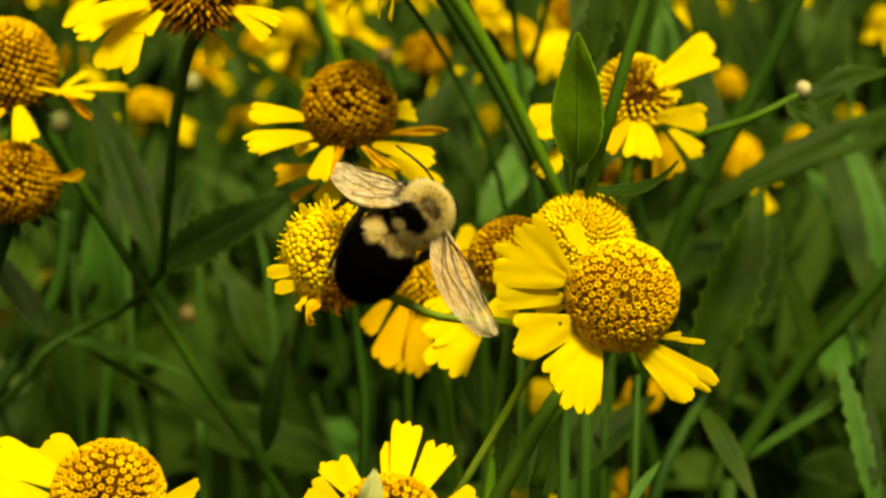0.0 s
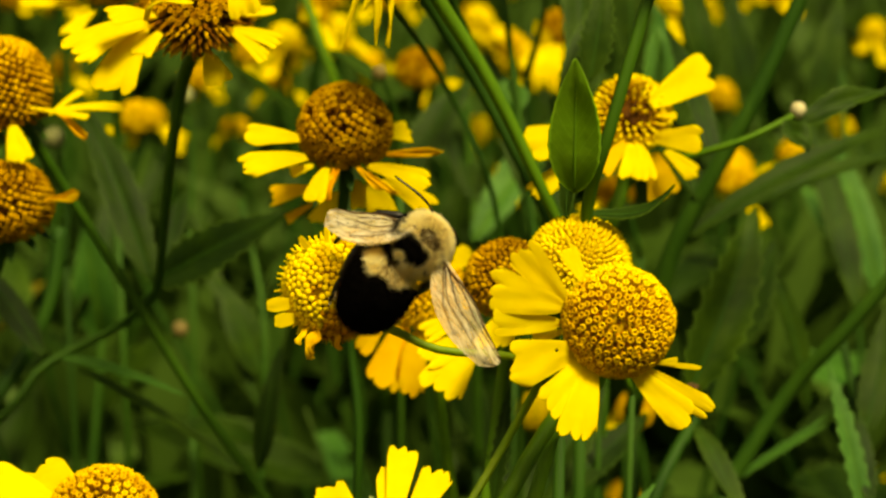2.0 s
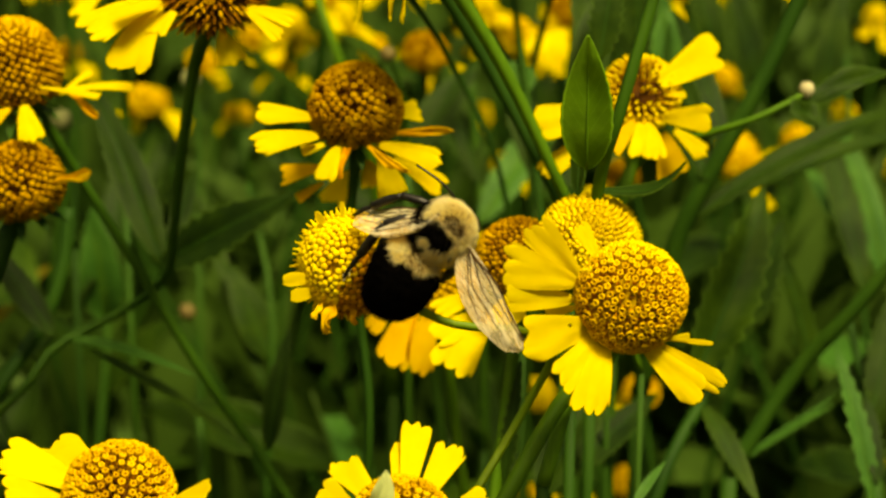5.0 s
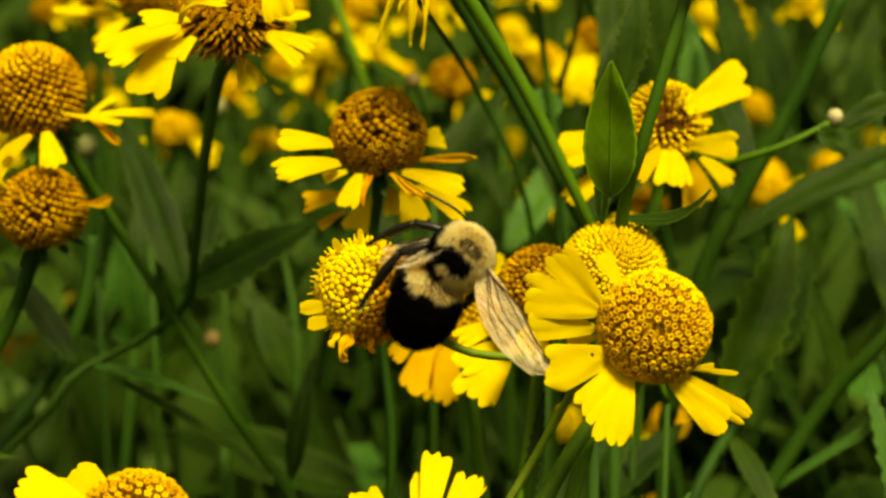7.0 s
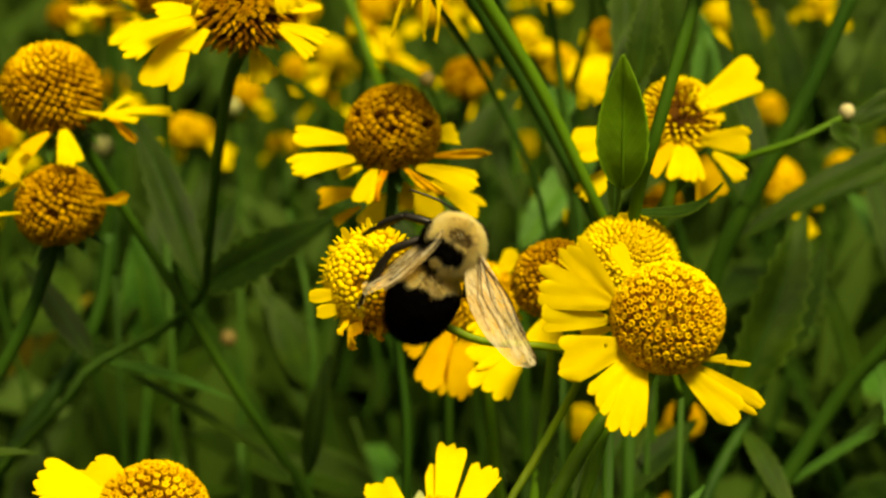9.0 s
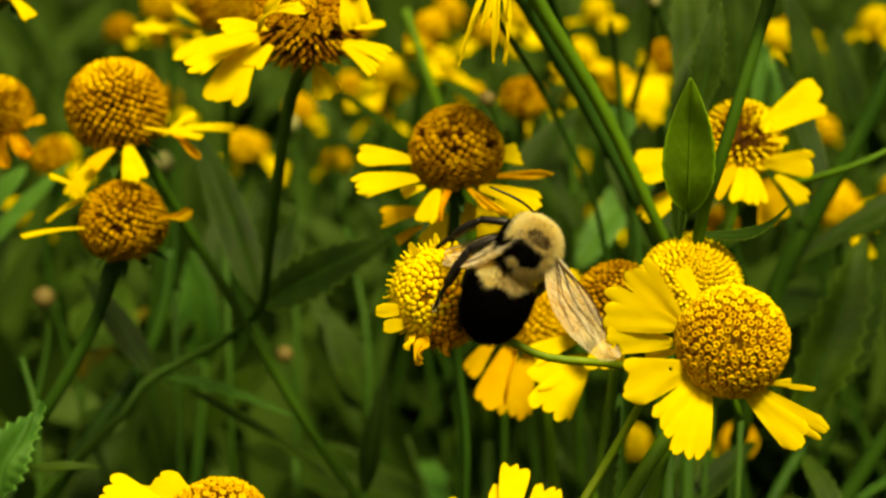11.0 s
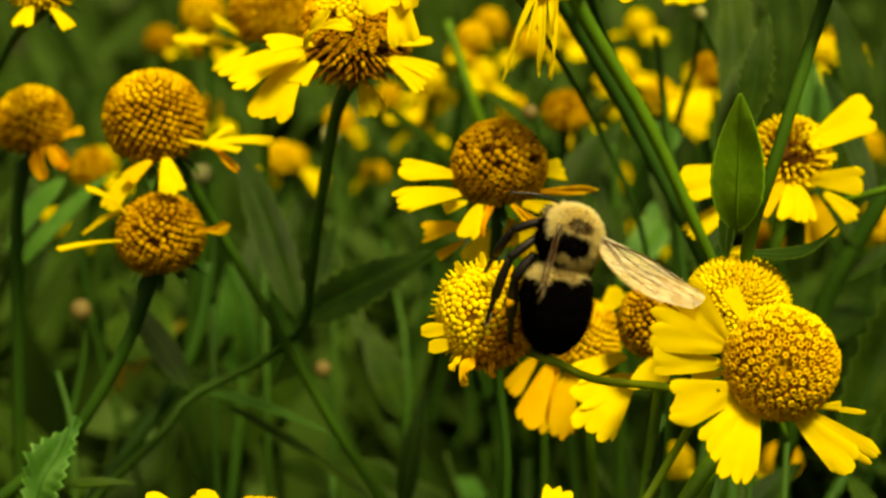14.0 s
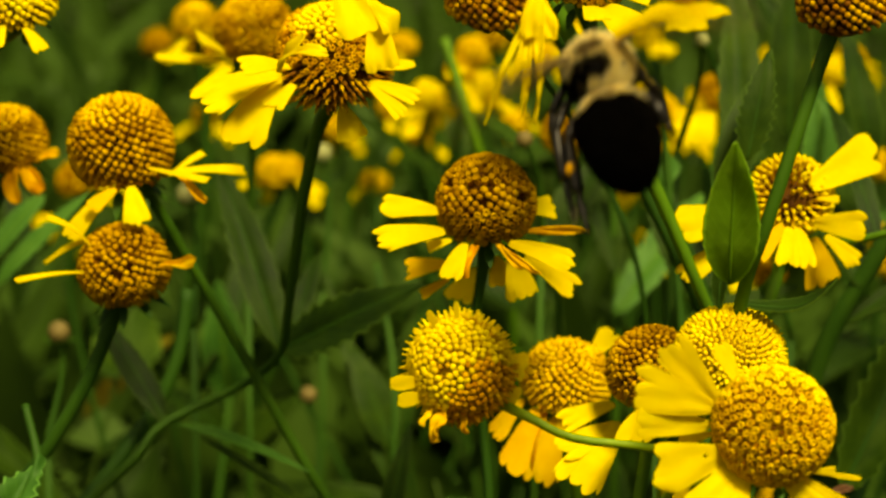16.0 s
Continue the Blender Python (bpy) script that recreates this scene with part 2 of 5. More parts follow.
def blade_mesh(name, body, material):
    """A petal or leaf; its map runs from base to tip and from edge to edge."""
    verts, faces, spread = body
    me = mesh_of(name, verts, faces, material)
    uv = me.uv_layers.new(name="UVMap")
    uv.data.foreach_set("uv", [c for loop in me.loops for c in spread[loop.vertex_index]])
    return me


def part(name, me, parent, label="", m=None, kind=""):
    ob = new(name, me)
    ob.parent = parent
    if m is not None:
        ob.matrix_basis = m
    return tagged(ob, label=label, kind=kind)


def thing(name, place, label, category, group="", kind=""):
    ob = new(name)
    ob.empty_display_size = 0.01
    ob.matrix_basis = Matrix.Translation(place)
    return tagged(ob, label, category, group, kind)


def curve_points(pts, n):
    """n + 1 points on a smooth curve through pts."""
    p = [Vector(q) for q in pts]
    p = [p[0] * 2 - p[1]] + p + [p[-1] * 2 - p[-2]]
    out = []
    for k in range(n + 1):
        s = k / n * (len(p) - 3)
        i = min(int(s), len(p) - 4)
        t = s - i
        a, b, c, d = p[i:i + 4]
        out.append(0.5 * (2 * b + (c - a) * t + (2 * a - 5 * b + 4 * c - d) * t * t + (3 * b - a - 3 * c + d) * t ** 3))
    return out


def tube(pts, radii, n=12, sides=8, lumps=0.0):
    """Vertices and faces of a closed round rod along a smooth curve."""
    line = curve_points(pts, n)
    side = None
    verts, faces = [], []
    for k, q in enumerate(line):
        ahead = (line[min(k + 1, n)] - line[max(k - 1, 0)]).normalized()
        if side is None:
            side = ahead.orthogonal().normalized()
        side = (side - ahead * side.dot(ahead)).normalized()
        other = ahead.cross(side)
        s = k / n * (len(radii) - 1)
        i = min(int(s), len(radii) - 2)
        r = radii[i] + (radii[i + 1] - radii[i]) * (s - i)
        for j in range(sides):
            a = 2 * math.pi * j / sides
            rr = r * (1 + lumps * (1 if j % 2 else -1)) * (1 + 0.05 * noise.noise(q * 300))
            verts.append(q + side * (math.cos(a) * rr) + other * (math.sin(a) * rr))
    for k in range(n):
        for j in range(sides):
            a, b = k * sides + j, k * sides + (j + 1) % sides
            faces.append((a, b, b + sides, a + sides))
    faces.append(tuple(range(sides))[::-1])
    faces.append(tuple(range(n * sides, (n + 1) * sides)))
    return verts, faces


def rim_of(nu, nv):
    """The grid's outer places, once round."""
    return [j for j in range(nv)] + [i * nv + nv - 1 for i in range(1, nu)] + [(nu - 1) * nv + j for j in range(nv - 2, -1, -1)] + [i * nv for i in range(nu - 2, 0, -1)]


def sheet(grid, thick):
    """A thin body from a grid of (place, normal): both faces and the rim."""
    nu, nv = len(grid), len(grid[0])
    verts = [p + n * thick / 2 for row in grid for p, n in row] + [p - n * thick / 2 for row in grid for p, n in row]
    faces, off = [], nu * nv
    for i in range(nu - 1):
        for j in range(nv - 1):
            a, b, c, d = i * nv + j, i * nv + j + 1, (i + 1) * nv + j + 1, (i + 1) * nv + j
            faces.append((a, b, c, d))
            faces.append((d + off, c + off, b + off, a + off))
    ring = rim_of(nu, nv)
    edge = len(verts)
    verts += [verts[a] for a in ring] + [verts[a + off] for a in ring]
    n = len(ring)
    for k in range(n):
        b = (k + 1) % n
        faces.append((edge + b, edge + k, edge + k + n, edge + b + n))
    return verts, faces


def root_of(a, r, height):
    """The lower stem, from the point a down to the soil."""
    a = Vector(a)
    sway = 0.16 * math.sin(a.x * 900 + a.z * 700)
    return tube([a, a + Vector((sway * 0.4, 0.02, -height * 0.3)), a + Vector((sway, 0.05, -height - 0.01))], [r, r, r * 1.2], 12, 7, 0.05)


def blade(base, tip, width, facing, profile, sag=0.0, fold=0.0, pleat=0.0, lobes=0.0, teeth=0.0, nu=10, nv=9, thick=0.00012, wave=0.0, seed=0, twist=0.0):
    """A petal or leaf from base to tip, its upper side towards facing. profile(u) is the half width, of 1."""
    base, tip = Vector(base), Vector(tip)
    along = tip - base
    length = along.length
    along.normalize()
    up = Vector(facing)
    up = (up - along * up.dot(along)).normalized()
    across = along.cross(up)
    rows = []
    for i in range(nu):
        u = i / (nu - 1)
        turn = Matrix.Rotation(twist * u, 3, along)
        row = []
        for j in range(nv):
            v = j / (nv - 1) * 2 - 1
            notch = 1 - abs(math.cos(1.5 * math.pi * v * (1 + 0.12 * math.sin(seed * 2.3)) + 0.35 * math.sin(seed * 1.7))) ** 0.4
            end = 1 - lobes * (notch * (0.6 + 0.8 * noise.noise(Vector((v * 1.1, seed * 4.7, 1.3)))) + 0.25 * v * v + 0.9 * noise.noise(Vector((v * 1.3, seed * 1.7, 0.3)))) * u ** 5
            tooth = teeth * max(0.0, ((u * 10 + seed * 0.37 + 0.3 * (v > 0)) % 1) * 1.6 - 0.6) if abs(v) > 0.99 else 0.0
            half = width / 2 * (profile(u) * (1 + tooth))
            w = v * half
            rise = sag * length * (u - u * u) * 4 * 0.5 + fold * abs(w) + pleat * width * math.cos(3 * math.pi * v) * min(1, u * 3)
            rise += wave * width * noise.noise(Vector((u * 2.3 + seed * 7.1, v * 1.1, seed * 3.3)))
            q = base + along * (length * u * end) + turn @ (across * w + up * rise)
            row.append(q)
        rows.append(row)
    grid = []
    for i in range(nu):
        out = []
        for j in range(nv):
            du = rows[min(i + 1, nu - 1)][j] - rows[max(i - 1, 0)][j]
            dv = rows[i][min(j + 1, nv - 1)] - rows[i][max(j - 1, 0)]
            nrm = dv.cross(du)
            nrm = nrm.normalized() if nrm.length > 1e-14 else up
            if nrm.dot(up) < 0:
                nrm = -nrm
            out.append((rows[i][j], nrm))
        grid.append(out)
    verts, faces = sheet(grid, thick)
    flat_map = [(i / (nu - 1), j / (nv - 1)) for i in range(nu) for j in range(nv)]
    ring = rim_of(nu, nv)
    edge = [flat_map[a] for a in ring]
    return verts, faces, flat_map * 2 + edge * 2


def petal_width(u):
    return 0.24 + 0.76 * min(1.0, u * 1.08) ** 0.7 - 0.06 * max(0, u - 0.88) / 0.12


def strap_width(u):
    return 0.55 + 0.45 * math.sin(min(1, u * 1.3) * math.pi / 2) - 0.35 * max(0, u - 0.8) / 0.2


def lance_width(u):
    return 0.04 + 0.96 * math.sin(math.pi * min(1, u ** 0.75)) ** 0.85 if u < 1 else 0.03


# ---- flowers ----
def lathe(profile, n, centre_first=True):
    """A turned body round z from (radius, height) pairs."""
    verts, faces = [], []
    for r, z in profile:
        for j in range(n):
            a = 2 * math.pi * j / n
            verts.append(Vector((r * math.cos(a), r * math.sin(a), z)))
    for i in range(len(profile) - 1):
        for j in range(n):
            a, b = i * n + j, i * n + (j + 1) % n
            faces.append((a, b, b + n, a + n))
    faces.append(tuple(range((len(profile) - 1) * n, len(profile) * n)))
    return verts, faces


def floret_shape(style, r, length, seed=0):
    """One tiny tube flower along z: closed knob, open five-lobed tube, or a long spent one."""
    rng = random.Random(seed)
    if style == "open":
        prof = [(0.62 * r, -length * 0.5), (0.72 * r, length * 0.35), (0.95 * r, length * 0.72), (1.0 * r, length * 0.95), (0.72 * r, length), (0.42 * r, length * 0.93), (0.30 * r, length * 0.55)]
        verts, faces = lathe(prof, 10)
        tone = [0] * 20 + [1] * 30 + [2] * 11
        for i, v in enumerate(verts):
            ring, j = divmod(i, 10)
            if ring in (3, 4):
                k = 1.12 if j % 2 == 0 else 0.84
                v.x, v.y = v.x * k, v.y * k
                v.z += length * (0.10 if j % 2 == 0 else -0.06)
        return verts, faces, tone
    if style == "shaggy":
        prof = [(0.5 * r, -length * 0.5), (0.62 * r, length * 0.4), (0.85 * r, length * 0.8), (0.55 * r, length), (0.22 * r, length * 1.2), (0.30 * r, length * 1.42), (0.1 * r, length * 1.5)]
    else:
        prof = [(0.62 * r, -length * 0.5), (0.80 * r, length * 0.3), (0.97 * r, length * 0.62), (0.86 * r, length * 0.86), (0.45 * r, length)]
    verts, faces = lathe(prof, 7)
    tone = [0] * 14 + [1] * (len(faces) - 14)
    lean = Vector((rng.uniform(-0.2, 0.2), rng.uniform(-0.2, 0.2), 0)) * r
    for v in verts:
        v += lean * max(0, v.z / length)
    return verts, faces, tone


def flower(label, centre, axis, radius, height, petals, stem, style, stem_r=0.0007, group="sneezeweed flowers", singles=False, florets=240, reach=115, gaps=(), seed=1, stem_mat=None, sepals=8, core=None, name="sneezeweed_flower", turned=0.0, lightened=2.0, amber_side=None):
    """A sneezeweed flower: domed disc of florets, petals from its rim (tip, width, kind, sag), stem through the given points (top first)."""
    rng = random.Random(seed)
    centre, axis = Vector(centre), Vector(axis).normalized()
    foot = Vector(stem[-1]) if stem else centre
    root = thing(name, foot, label, "flower", group)
    turn = axis.to_track_quat("Z", "Y").to_matrix()
    local = centre - foot

    def dome(theta, phi, lift=0.0):
        s, c = math.sin(theta), math.cos(theta)
        q = Vector(((radius + lift) * s * math.cos(phi), (radius + lift) * s * math.sin(phi), (height + lift) * c))
        n = Vector((s * math.cos(phi) / radius, s * math.sin(phi) / radius, c / height)).normalized()
        return q, n

    flen = radius * 0.15
    prof = []
    for k in range(12):
        th = math.pi - k / 11 * math.pi
        prof.append(((radius - flen) * math.sin(th) + 1e-5, (height - flen) * math.cos(th)))
    v, f = lathe(prof, 22)
    disc = part("disc", mesh_of("disc", v, f, core or CORE), root, "", Matrix.Translation(local) @ turn.to_4x4())
    # florets in a sunflower spiral, by zone from the crown to the rim
    kinds, made = {}, 0
    bare = [(g, Vector((g[0], 0, 0)) + Vector((0, 0.208, 0.978)) * g[1] + TOWARD * g[2]) for g in gaps]
    joined = {}
    top = math.radians(reach)
    for k in range(florets):
        share = (k + 0.5) / florets
        theta = math.acos(1 - (1 - math.cos(top)) * share)
        phi = k * 2.399963 + rng.uniform(-0.2, 0.2) / math.sqrt(florets) * 2
        theta += rng.uniform(-0.25, 0.25) / math.sqrt(florets)
        spot = turn @ Vector((math.sin(theta) * math.cos(phi), math.sin(theta) * math.sin(phi), math.cos(theta)))
        if any(spot.angle(w) < g[3] * rng.uniform(0.7, 1.1) for g, w in bare):
            continue
        for upto, shape, mat, size, long in style:
            if share <= upto:
                break
        # upper florets turn yellow: light from above, put into their colour
        if spot.z + rng.uniform(-0.25, 0.25) > lightened:
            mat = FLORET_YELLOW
        # florets that face the given way take the amber tone
        if amber_side and spot.dot(amber_side) + rng.uniform(-0.12, 0.12) > 0.6:
            mat = FLORET_AMBER
        q, n = dome(theta, phi, -flen * 0.5 + rng.uniform(-0.05, 0.05) * flen)
        cell = math.sqrt(2 * math.pi * radius * (radius + height) / 2 * (1 - math.cos(top)) / florets) * 0.5
        pitch_ = Matrix.Translation(q) @ (n + Vector((rng.uniform(-1, 1), rng.uniform(-1, 1), rng.uniform(-1, 1))) * 0.10).to_track_quat("Z", "Y").to_matrix().to_4x4()
        grow = rng.uniform(0.9, 1.08)
        key = (shape, mat.name, size, long, k % 3)
        if key not in kinds:
            kinds[key] = floret_shape(shape, cell * size, flen * long, k % 3)
        m = pitch_ @ Matrix.Rotation(rng.uniform(0, 6.3), 4, "Z") @ Matrix.Scale(grow, 4)
        if singles and made < 300 and spot.dot(TOWARD) > -0.15:
            made += 1
            if len(kinds[key]) == 3:
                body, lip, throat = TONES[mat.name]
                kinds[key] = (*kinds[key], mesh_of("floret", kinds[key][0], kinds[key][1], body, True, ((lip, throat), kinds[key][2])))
            part("floret", kinds[key][3], disc, "", m)
        else:
            vs, fs, ts = joined.setdefault(mat.name, ([], [], []))
            base = len(vs)
            vs.extend(m @ w for w in kinds[key][0])
            fs.extend(tuple(i + base for i in face) for face in kinds[key][1])
            ts.extend(kinds[key][2])
    for mat_name, (vs, fs, ts) in joined.items():
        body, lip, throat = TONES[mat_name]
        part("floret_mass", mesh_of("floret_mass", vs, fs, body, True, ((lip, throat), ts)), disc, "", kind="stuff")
    # petals
    for i, (tip, width, kind, sag, *start) in enumerate(petals):
        d = Vector(tip) - centre
        flat = d - axis * d.dot(axis)
        base = Vector(start[0]) if start else centre + flat.normalized() * radius * 0.86 - axis * height * (0.45 if reach > 100 else 0.15)
        facing = axis * (1 - turned) + TOWARD * turned + flat.normalized() * 0.25
        if kind == "old":
            vf = blade(base - foot, Vector(tip) - foot, width, facing, strap_width, sag, 0.5, 0.06, 0.12, 0, 10, 7, 0.00018, 0.45, seed + i, 0.9)
            part("petal", blade_mesh("petal", vf, PETAL_OLD), root, "withered orange-brown petal")
        else:
            prof_ = strap_width if kind == "strap" else petal_width
            vf = blade(base - foot, Vector(tip) - foot, width, facing, prof_, sag, 0.02, 0.0008, 0.17 if width > 0.0018 else 0.04, 0, 20, 31, 0.00010, 0.045, seed + i)
            part("petal", blade_mesh("petal", vf, PETAL_AGED_SHADED if kind == "aged_shaded" else PETAL), root)
    # narrow green sepals folded down below the rim
    for i in range(sepals):
        a = 2 * math.pi * (i + 0.3) / sepals
        out = turn @ Vector((math.cos(a), math.sin(a), 0))
        b = local + out * radius * 0.45 - axis * height * 0.85
        e = local + out * radius * rng.uniform(0.75, 1.0) - axis * (height * 0.95 + radius * rng.uniform(0.15, 0.45))
        vf = blade(b, e, radius * 0.22, axis, lance_width, 0.1, 0.2, 0, 0, 0, 6, 3, 0.00015, 0, i)
        part("sepal", blade_mesh("sepal", vf, stem_mat or STEM), root)
    if stem:
        pts = [local - axis * height * 0.8] + [Vector(q) - foot for q in stem]
        v, f = tube(pts, [stem_r * 1.6, stem_r, stem_r * 1.05, stem_r * 1.1], 26, 10, 0.05)
        part("stem", mesh_of("stem", v, f, stem_mat or STEM), root)
        # darker below the flower: shade of the thicket, put into the stem's colour
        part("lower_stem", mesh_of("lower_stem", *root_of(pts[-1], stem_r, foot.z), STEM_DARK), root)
    return root


def loose_petal(root, base, tip, width, sag, twist, seed):
    """A crumpled petal lying across its flower's disc or hanging from it."""
    o = root.matrix_basis.translation
    vf = blade(Vector(base) - o, Vector(tip) - o, width, TOWARD * 0.5 + Vector((0, 0, 0.8)), strap_width if width < 0.0026 else petal_width, sag, 0.25, 0.006, 0.12, 0, 16, 13, 0.00012, 0.22, seed, twist)
    part("petal", blade_mesh("petal", vf, PETAL), root)


def leaf_on(root, base, tip, width, facing=(0, -0.6, 0.8), mat=None, sag=0.10, fold=0.18, teeth=0.10, seed=0, wave=0.12, twist=0.0, label="", rib=True):
    o = root.matrix_basis.translation
    vf = blade(Vector(base) - o, Vector(tip) - o, width, facing, lance_width, sag, fold, 0.0, 0, teeth * 1.5, 42 if rib else 14, 9, 0.00025, wave, seed, twist)
    leaf = part("leaf", blade_mesh("leaf", vf, mat or LEAF), root, label)
    if rib:
        # the midrib stands a little proud of the blade
        b, t, up = Vector(base) - o, Vector(tip) - o, Vector(facing)
        along = (t - b).normalized()
        up = (up - along * up.dot(along)).normalized()
        line = [b + (t - b) * u + up * (sag * (t - b).length * (u - u * u) * 2 + wave * width * noise.noise(Vector((u * 2.3 + seed * 7.1, 0, seed * 3.3))) + 0.00012) for u in [k / 8 * 0.96 for k in range(9)]]
        v, f = tube(line, [width * 0.035, width * 0.025, width * 0.008], 16, 5)
        part("midrib", mesh_of("midrib", v, f, STEM if mat in (LEAF_PALE, LEAF_FRESH) else STEM_DARK), leaf)
    return leaf


def stalk(label, pts, r, mat=None, leaves=(), group="sneezeweed stalks", radii=None):
    """A stalk through the points (top first) with leaves (base, tip, width, extras)."""
    foot = Vector(pts[-1])
    root = thing("sneezeweed_stalk", foot, label, "plant stalk", group)
    v, f = tube([Vector(q) - foot for q in pts], radii or [r * 0.85, r, r * 1.1], 26, 10, 0.05)
    part("stem", mesh_of("stem", v, f, mat or STEM), root)
    # the foot of the stalk takes the dark green in place of shade
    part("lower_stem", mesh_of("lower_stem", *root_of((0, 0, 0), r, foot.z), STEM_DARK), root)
    for i, (b, t, w, extra) in enumerate(leaves):
        leaf_on(root, b, t, w, seed=i + 3, **extra)
    return root


MAIN_STYLE = [(0.006, "knob", FLORET_DARK, 0.7, 0.6), (0.80, "open", FLORET_GOLD, 0.90, 1.15), (1.0, "open", FLORET_GOLD, 0.95, 1.1)]
BEE_STYLE = [(0.008, "knob", FLORET_GOLD, 0.9, 0.8), (0.34, "knob", FLORET_YELLOW, 1.18, 1.0), (0.55, "knob", FLORET_YELLOW, 1.16, 1.15), (1.0, "shaggy", FLORET_YELLOW, 1.1, 1.45)]
RIPE_STYLE = [(0.12, "knob", FLORET_BROWN, 0.92, 0.9), (0.6, "knob", FLORET_BROWN, 0.96, 1.15), (1.0, "open", FLORET_BROWN, 0.92, 1.25)]
TAN_STYLE = [(0.22, "knob", FLORET_GOLD, 0.96, 1.05), (1.0, "knob", FLORET_BROWN, 0.95, 1.15)]
GOLD_STYLE = [(0.2, "knob", FLORET_GOLD, 1.1, 0.9), (1.0, "shaggy", FLORET_GOLD, 1.25, 0.9)]
LIGHT_STYLE = [(0.6, "knob", FLORET_YELLOW, 1.14, 0.95), (1.0, "shaggy", FLORET_YELLOW, 1.1, 1.0)]
MM = 0.001
BEE = 0.00123  # one unit of the bee's own measure

# ---- ground ----
def ground():
    n, size = 60, 60.0
    verts, faces = [], []
    for i in range(n + 1):
        for j in range(n + 1):
            u, v = (i / n * 2 - 1), (j / n * 2 - 1)
            x, y = size * u ** 3, size * v ** 3
            verts.append((x, y + 1.0, 0.03 * noise.noise(Vector((x * 3, y * 3, 0))) + 0.02 * noise.noise(Vector((x * 11, y * 11, 5)))))
    for i in range(n):
        for j in range(n):
            a = i * (n + 1) + j
            faces.append((a, a + n + 1, a + n + 2, a + 1))
    tagged(new("ground", mesh_of("ground", verts, faces, SOIL)), "dark damp garden soil under the plants", "ground", kind="structure")


ground()

# ---- the near flowers ----
main_flower = flower("bright yellow sneezeweed flower in full bloom, its golden disc open", (0.0192, 0.0006, 0.9022), TOWARD + Vector((0.03, 0, -0.06)), 0.0056, 0.0047, [
    ((0.0084, -0.0005, 0.9105), 0.0039, "petal", 0.06, (0.0137, 0.0010, 0.9041)), ((0.0051, -0.0042, 0.9071), 0.0049, "petal", 0.08, (0.0130, 0.0000, 0.9040)), ((0.0058, -0.0040, 0.9035), 0.0034, "petal", 0.06, (0.0130, 0.0010, 0.9019)),
    ((0.0100, 0.0010, 0.9002), 0.0015, "petal", 0, (0.0135, 0.0020, 0.9008)), ((0.0075, -0.0055, 0.8990), 0.0053, "petal", 0.1, (0.0149, 0.0000, 0.8993)), ((0.0110, -0.0050, 0.8941), 0.0036, "petal", 0.08, (0.0158, 0.0000, 0.8985)),
    ((0.0141, -0.0065, 0.8913), 0.0043, "petal", 0.1, (0.0165, 0.0000, 0.8979)), ((0.0266, -0.0030, 0.8922), 0.0038, "petal", 0.12, (0.0208, 0.0010, 0.8968)), ((0.0291, 0.0000, 0.8926), 0.0026, "petal", 0.16, (0.0222, 0.0015, 0.8968)),
    ((0.0286, 0.0030, 0.8964), 0.0006, "strap", -0.1, (0.0234, 0.0020, 0.8972)), ((0.0259, 0.0025, 0.8973), 0.0010, "petal", 0, (0.0236, 0.0020, 0.8973)), ((0.0137, 0.0040, 0.9096), 0.0021, "petal", 0, (0.0158, 0.0020, 0.9060))],
    [(0.0201, 0.0101, 0.8996), (0.0182, 0.0164, 0.8906), (0.0133, 0.0155, 0.8864), (0.0062, 0.0092, 0.8761), (-0.0003, 0.0066, 0.8638)], MAIN_STYLE, 0.00092, singles=True, florets=285, reach=100, seed=3, lightened=0.60, core=CORE_GREEN)
bee_flower = flower("yellow sneezeweed disc almost bare of petals, a bumblebee feeding on it", (-0.0124, 0.0071, 0.9052), TOWARD + Vector((-0.30, 0, -0.04)), 0.0050, 0.0047, [
    ((-0.0191, 0.0030, 0.9043), 0.0016, "strap", 0.15, (-0.0162, 0.0050, 0.9041)), ((-0.0183, 0.0030, 0.9025), 0.0016, "strap", 0.15, (-0.0159, 0.0050, 0.9025)), ((-0.0140, 0.0020, 0.8986), 0.0018, "old", 0.1, (-0.0138, 0.0040, 0.9012)),
    ((-0.0157, 0.0030, 0.8998), 0.0010, "old", 0.1, (-0.0149, 0.0045, 0.9013)), ((-0.0112, 0.0040, 0.8990), 0.0009, "old", 0, (-0.0115, 0.0045, 0.9007)), ((-0.0156, 0.0060, 0.9113), 0.0008, "strap", 0.1, (-0.0142, 0.0065, 0.9089)),
    ((-0.0128, 0.0065, 0.9123), 0.0006, "strap", 0, (-0.0127, 0.0065, 0.9102)), ((-0.0054, 0.0080, 0.9053), 0.0032, "petal", 0, (-0.0080, 0.0080, 0.9055)), ((-0.0061, 0.0070, 0.9023), 0.0021, "petal", 0, (-0.0080, 0.0075, 0.9029))],
    [(-0.0092, 0.0105, 0.9014), (-0.0049, 0.0043, 0.9010), (-0.0002, 0.0039, 0.8991), (0.0076, 0.0057, 0.8979), (0.0113, 0.0111, 0.8947), (0.0077, 0.0153, 0.8854), (0.0010, 0.0091, 0.8758)], BEE_STYLE, 0.00045, singles=True, florets=460, reach=116, seed=5, core=CORE_GREEN, stem_mat=STEM_LIGHT, amber_side=Vector((0.62, -0.55, -0.56)), gaps=((-0.32, -0.12, 0.94, 0.13), (0.10, 0.22, 0.97, 0.06)))
